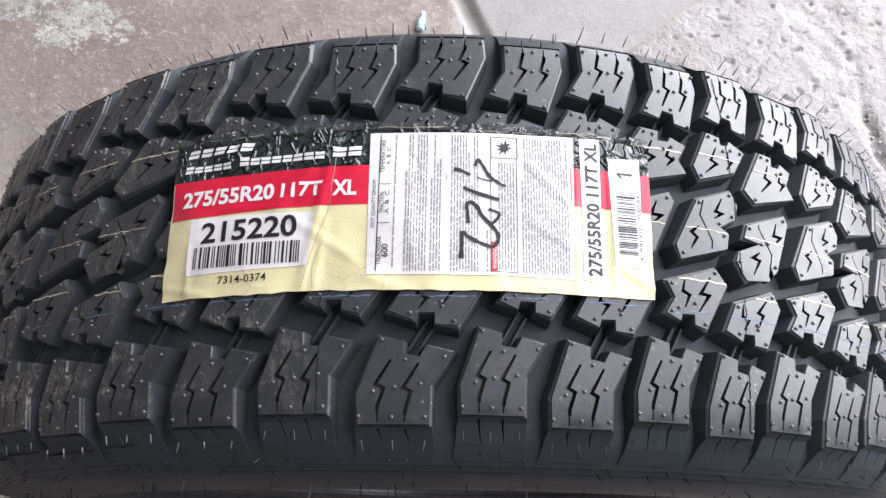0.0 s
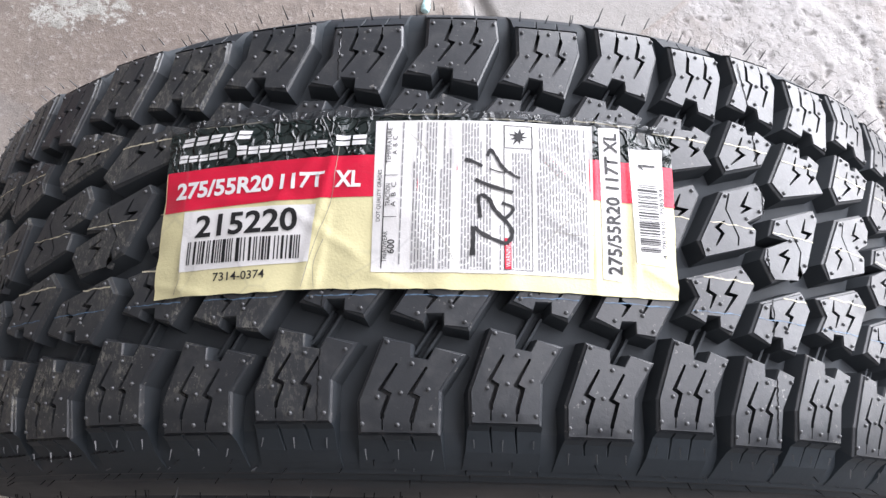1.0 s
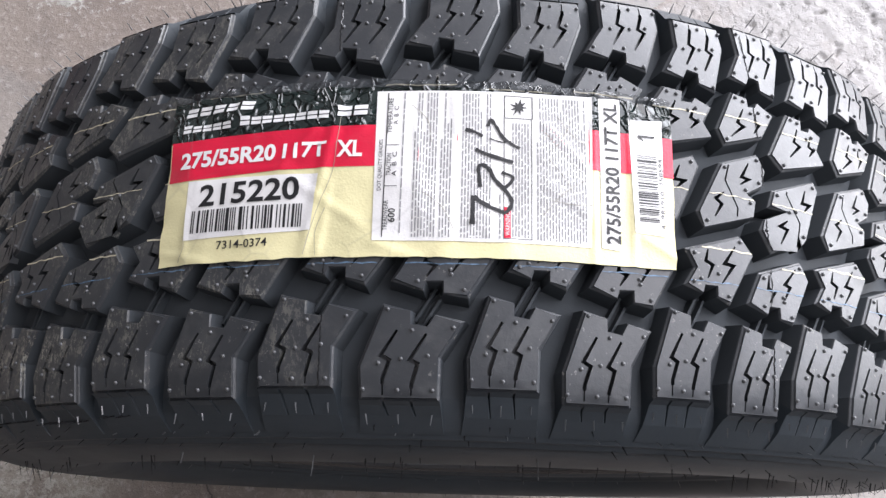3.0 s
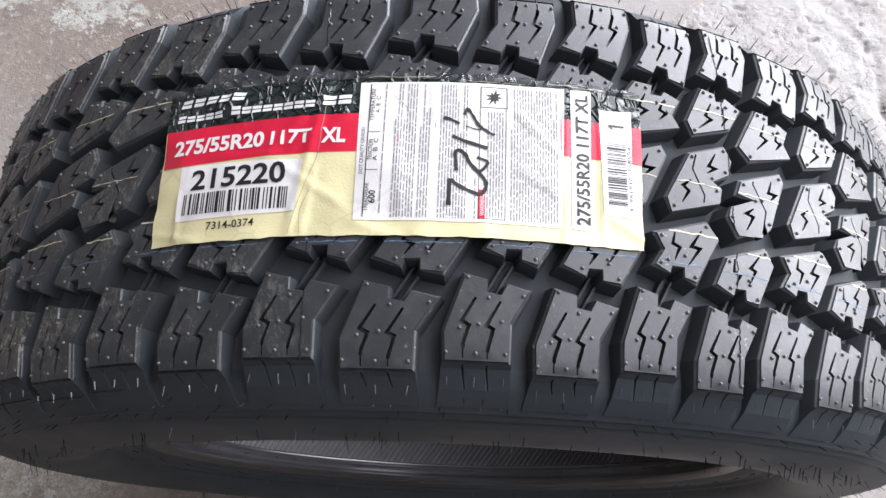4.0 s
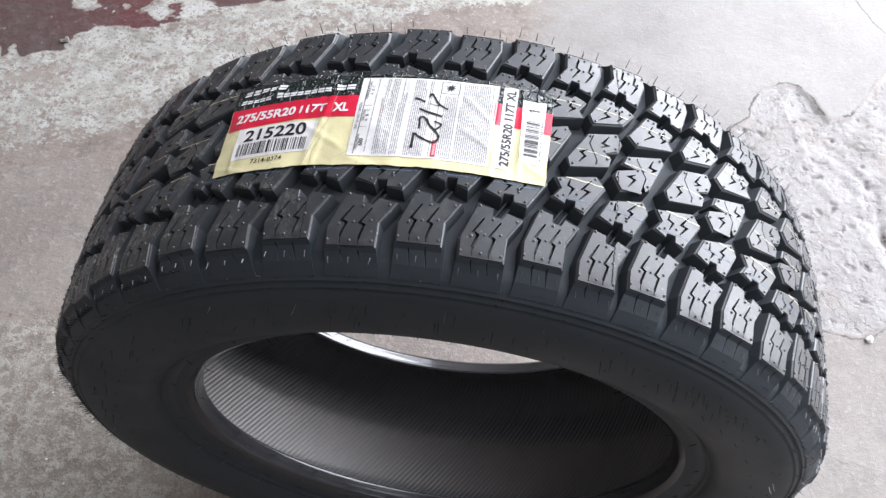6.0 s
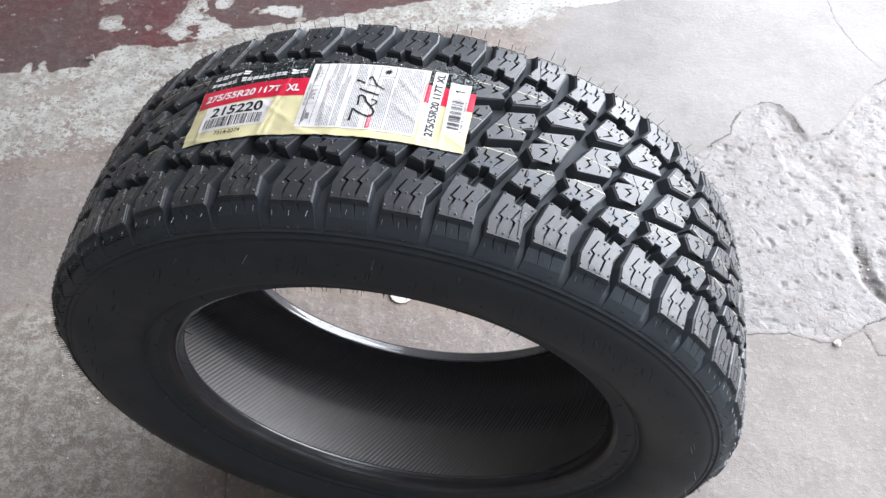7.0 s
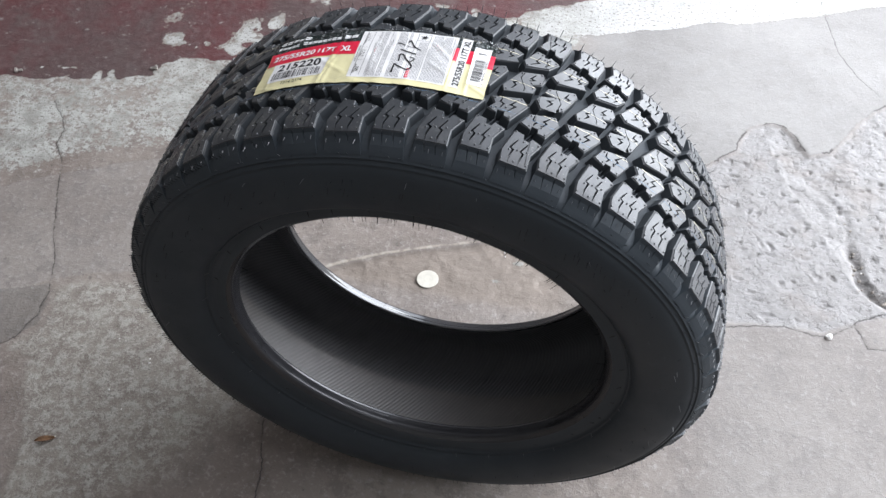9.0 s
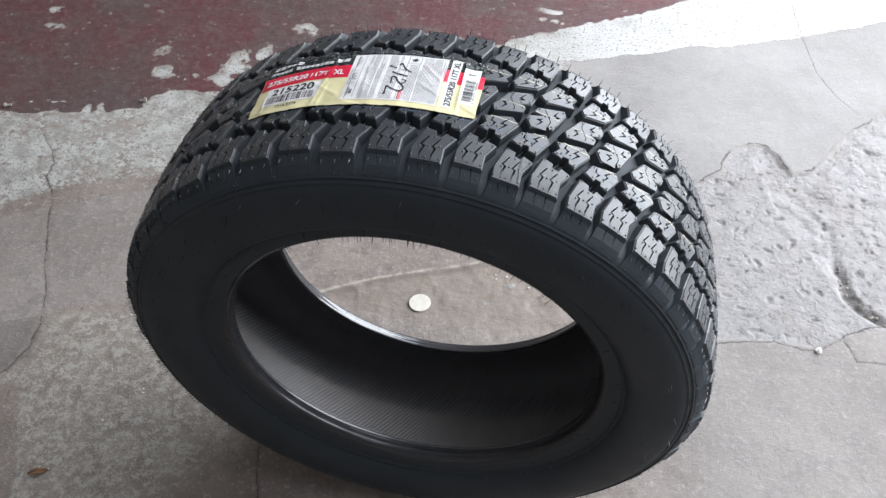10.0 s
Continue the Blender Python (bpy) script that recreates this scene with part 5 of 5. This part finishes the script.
label_text("grade_text", "TREADWEAR", -12.14, -24.1, 2.3, 15.6, label, M_INK, 90)
label_text("grade_text", "TRACTION", -12.05, 2.8, 2.3, 12, label, M_INK, 90)
label_text("grade_text", "A  B  C", -11.66, 3.0, 2.3, 13, label, M_INK, 90)
label_text("grade_text", "TEMPERATURE", -12.1, 30.0, 2.3, 20, label, M_INK, 90)
label_text("grade_text", "A  B  C", -11.68, 30.0, 2.3, 10.5, label, M_INK, 90)
label_text("grade_text", "DOT QUALITY GRADES", -12.65, 2.7, 2.3, 27.5, label, M_INK, 90)

# handwriting in black marker
bm = bmesh.new()
stroke(bm, [(-6.71, 22.3), (-6.07, 21.1), (-5.47, 18.8)], 1.1, 0.8)
stroke(bm, [(-5.12, 24.5), (-4.92, 28.0), (-4.54, 24.7), (-4.06, 18.7), (-3.39, 14.9), (-2.82, 13.0)], 1.05, 0.8)
stroke(bm, [(-4.98, 17.7), (-4.17, 15.9), (-3.46, 16.5)], 0.4, 0.82)
stroke(bm, [(-5.97, 11.4), (-4.92, 8.3), (-3.32, 5.0)], 1.15, 0.8)
stroke(bm, [(-5.6, -8.7), (-5.68, -2.9), (-5.75, 1.6), (-5.46, 3.2), (-4.97, 0.6), (-4.68, -3.6), (-4.17, -7.7), (-3.63, -11.9), (-3.4, -15.8), (-3.56, -19.6), (-3.9, -21.4), (-4.74, -19.4), (-5.59, -16.4), (-6.01, -13.6)], 1.2, 0.8)
stroke(bm, [(-6.05, -13.4), (-6.09, -16.0), (-6.08, -19.7), (-6.12, -28.2)], 1.4, 0.82)
stroke(bm, [(-4.17, -7.7), (-3.79, -8.1), (-3.32, -3.1), (-4.11, -0.6)], 1.0, 0.84)
part("handwriting", bm, M_INK, label, "black marker handwriting")


# folds pressed into the paper: thin strips coloured as crease shade and dirty scratches
M_FOLD = plain("dirty_fold", (0.32, 0.30, 0.25), 0.6, 0.2)
for line in ([(-15.68, 29.5), (-15.84, 17.0), (-16.07, -1.1), (-17.0, -21.4), (-17.8, -43.8)],
             [(-16.9, -44.5), (-17.0, -32.0), (-16.4, -20.0)], [(-1.0, 22.0), (0.2, 12.0), (1.6, 2.0)], [(-0.6, -14.0), (1.0, -15.5), (2.3, -15.0)],
             [(-27.6, -44.0), (-27.2, -36.0), (-27.4, -30.0)], [(-0.8, 8.0), (0.6, -4.0), (1.2, -14.0)],
             [(-0.2, 33.0), (0.7, 24.0), (1.9, 17.0)], [(0.9, 30.0), (0.1, 18.0), (-0.7, 12.0)], [(-9.6, -12.0), (-8.2, -20.0), (-7.4, -31.0)], [(-10.6, 36.0), (-9.4, 27.0), (-9.1, 15.0)], [(1.9, -2.0), (0.4, -9.0), (-1.2, -22.0)]):
    bm = bmesh.new()
    stroke(bm, line, 0.16, 0.85)
    part("fold", bm, M_FOLD, label)

# ---------------------------------------------------------------- small things on the floor
def lump(bm, centre, size, seed, squash=0.6, cuts=2):
    made = bmesh.ops.create_icosphere(bm, subdivisions=cuts, radius=1.0)["verts"]
    for v in made:
        k = 1 + 0.35 * noise.noise(v.co * 1.3 + Vector((seed, 0, 0)))
        v.co = Vector((v.co.x * k * size, v.co.y * k * size * 0.8, v.co.z * k * size * squash)) + Vector(centre)


def disc():
    bm = bmesh.new()
    r, h, n = 0.0225, 0.0022, 48
    prof = [(0, 0), (r * 0.98, 0), (r, 0.0008), (r, h - 0.0006), (r * 0.97, h), (r * 0.5, h), (r * 0.45, h - 0.0001), (0, h - 0.0001)]
    rows = [[bm.verts.new((q * math.cos(2 * math.pi * k / n), q * math.sin(2 * math.pi * k / n), z)) for k in range(n)] for q, z in prof[1:-1]]
    for a, b in zip(rows, rows[1:]):
        for k in range(n):
            bm.faces.new((a[k], a[(k + 1) % n], b[(k + 1) % n], b[k]))
    bm.faces.new(rows[-1])
    bm.faces.new(rows[0][::-1])
    ob = link_mesh("bottle_cap", bm, M_DISC)
    ob.matrix_world = pose(-0.084, 0.305, -0.0045)
    return tagged(ob, "round off-white plastic disc lying on the concrete", "disc")


disc()


def nozzle():
    """A small stepped plastic nozzle lying on its side."""
    bm = bmesh.new()
    n = 20
    prof = [(0.0, 0.0), (0.0030, 0.0), (0.0042, 0.0012), (0.0045, 0.009), (0.0034, 0.011), (0.0034, 0.013), (0.0062, 0.015), (0.0066, 0.026), (0.0078, 0.027), (0.0078, 0.030), (0.0070, 0.031), (0.0070, 0.036), (0.0060, 0.037), (0.0, 0.037)]
    rows = [[bm.verts.new((q * math.cos(2 * math.pi * k / n), z, q * math.sin(2 * math.pi * k / n))) for k in range(n)] for q, z in prof[1:-1]]
    for a, b in zip(rows, rows[1:]):
        for k in range(n):
            bm.faces.new((a[k], a[(k + 1) % n], b[(k + 1) % n], b[k]))
    bm.faces.new(rows[0])
    bm.faces.new(rows[-1][::-1])
    bmesh.ops.recalc_face_normals(bm, faces=bm.faces)
    ob = link_mesh("plastic_nozzle", bm, M_CYAN, smooth=True)
    ob.matrix_world = pose(-0.004, 0.696, 0.0072, 0, 0, 172)
    return tagged(ob, "small pale cyan plastic nozzle lying on the floor", "nozzle")


def pebble(x, y, size, seed, material=M_STONE, label="small pale stone chip lying on the concrete", z=0.0):
    bm = bmesh.new()
    lump(bm, (0, 0, size * 0.45), size, seed)
    ob = link_mesh("pebble", bm, material)
    ob.matrix_world = pose(x, y, z, 0, 0, seed * 40)
    return tagged(ob, label, "pebble", group="stone chips on the floor")


def bolt(x, y, turn):
    """A short hex bolt lying on its side."""
    thing = new("bolt")
    thing.matrix_world = pose(x, y, 0.006, 0, 0, turn)
    bm = bmesh.new()
    bmesh.ops.create_cone(bm, segments=6, radius1=0.0068, radius2=0.0062, depth=0.005, cap_ends=True, matrix=pose(0, 0, 0, 0, 90, 0))
    part("bolt_head", bm, M_METAL, thing)
    bm = bmesh.new()
    bmesh.ops.create_cone(bm, segments=12, radius1=0.0034, radius2=0.0032, depth=0.012, cap_ends=True, matrix=pose(0.0084, 0, -0.0012, 0, 90, 0))
    part("shank", bm, M_METAL, thing)
    return tagged(thing, "small dull metal bolt lying on the painted floor", "bolt", group="bolts on the floor")


def leaf():
    bm = bmesh.new()
    rows = []
    for i in range(9):
        t = i / 8
        w = 0.0055 * math.sin(math.pi * t) ** 0.7 + 0.0002
        rows.append([bm.verts.new(((t - 0.5) * 0.036, v * w, 0.0015 + 0.003 * v * v + 0.002 * math.sin(t * 5))) for v in (-1, -0.4, 0, 0.4, 1)])
    for a, b in zip(rows, rows[1:]):
        for k in range(4):
            bm.faces.new((a[k], a[k + 1], b[k + 1], b[k]))
    ob = link_mesh("dry_leaf", bm, M_LEAF, smooth=True)
    ob.modifiers.new("thickness", "SOLIDIFY").thickness = 0.0004
    ob.matrix_world = pose(-0.674, -0.190, 0.0005, 0, 0, 25)
    return tagged(ob, "curled dry brown leaf on the concrete", "leaf")


nozzle()
leaf()
bolt(-1.262, 0.731, 20)
bolt(-0.914, 0.814, 200)
pebble(0.710, 0.325, 0.0075, 1)
chip_rng = random.Random(21)
for _ in range(46):
    cx, cy = chip_rng.uniform(0.45, 1.15), chip_rng.uniform(0.36, 1.15)
    if inside(np.array([cx]), np.array([cy]), BROKEN)[0]:
        pebble(cx, cy, chip_rng.uniform(0.0018, 0.0042), chip_rng.randint(1, 90), z=-0.009)
for _ in range(9):
    pebble(chip_rng.uniform(0.03, 0.20), chip_rng.uniform(0.33, 0.44), chip_rng.uniform(0.0016, 0.0036), chip_rng.randint(1, 90), z=-0.007)
for _ in range(10):
    pebble(chip_rng.uniform(-0.75, -0.35), chip_rng.uniform(-0.2, 0.2), chip_rng.uniform(0.0012, 0.0024), chip_rng.randint(1, 90))
for _ in range(70):
    k = chip_rng.uniform(1.5, len(GULLY) - 1.001)
    (gx, gy), (hx, hy) = GULLY[int(k)], GULLY[int(k) + 1]
    f = k - int(k)
    pebble(gx + (hx - gx) * f + chip_rng.gauss(0, 0.018), gy + (hy - gy) * f + chip_rng.gauss(0, 0.018), chip_rng.uniform(0.0018, 0.0048), chip_rng.randint(1, 90),
           M_RUBBLE, "small brown-grey concrete crumb in the broken floor", z=-0.011)
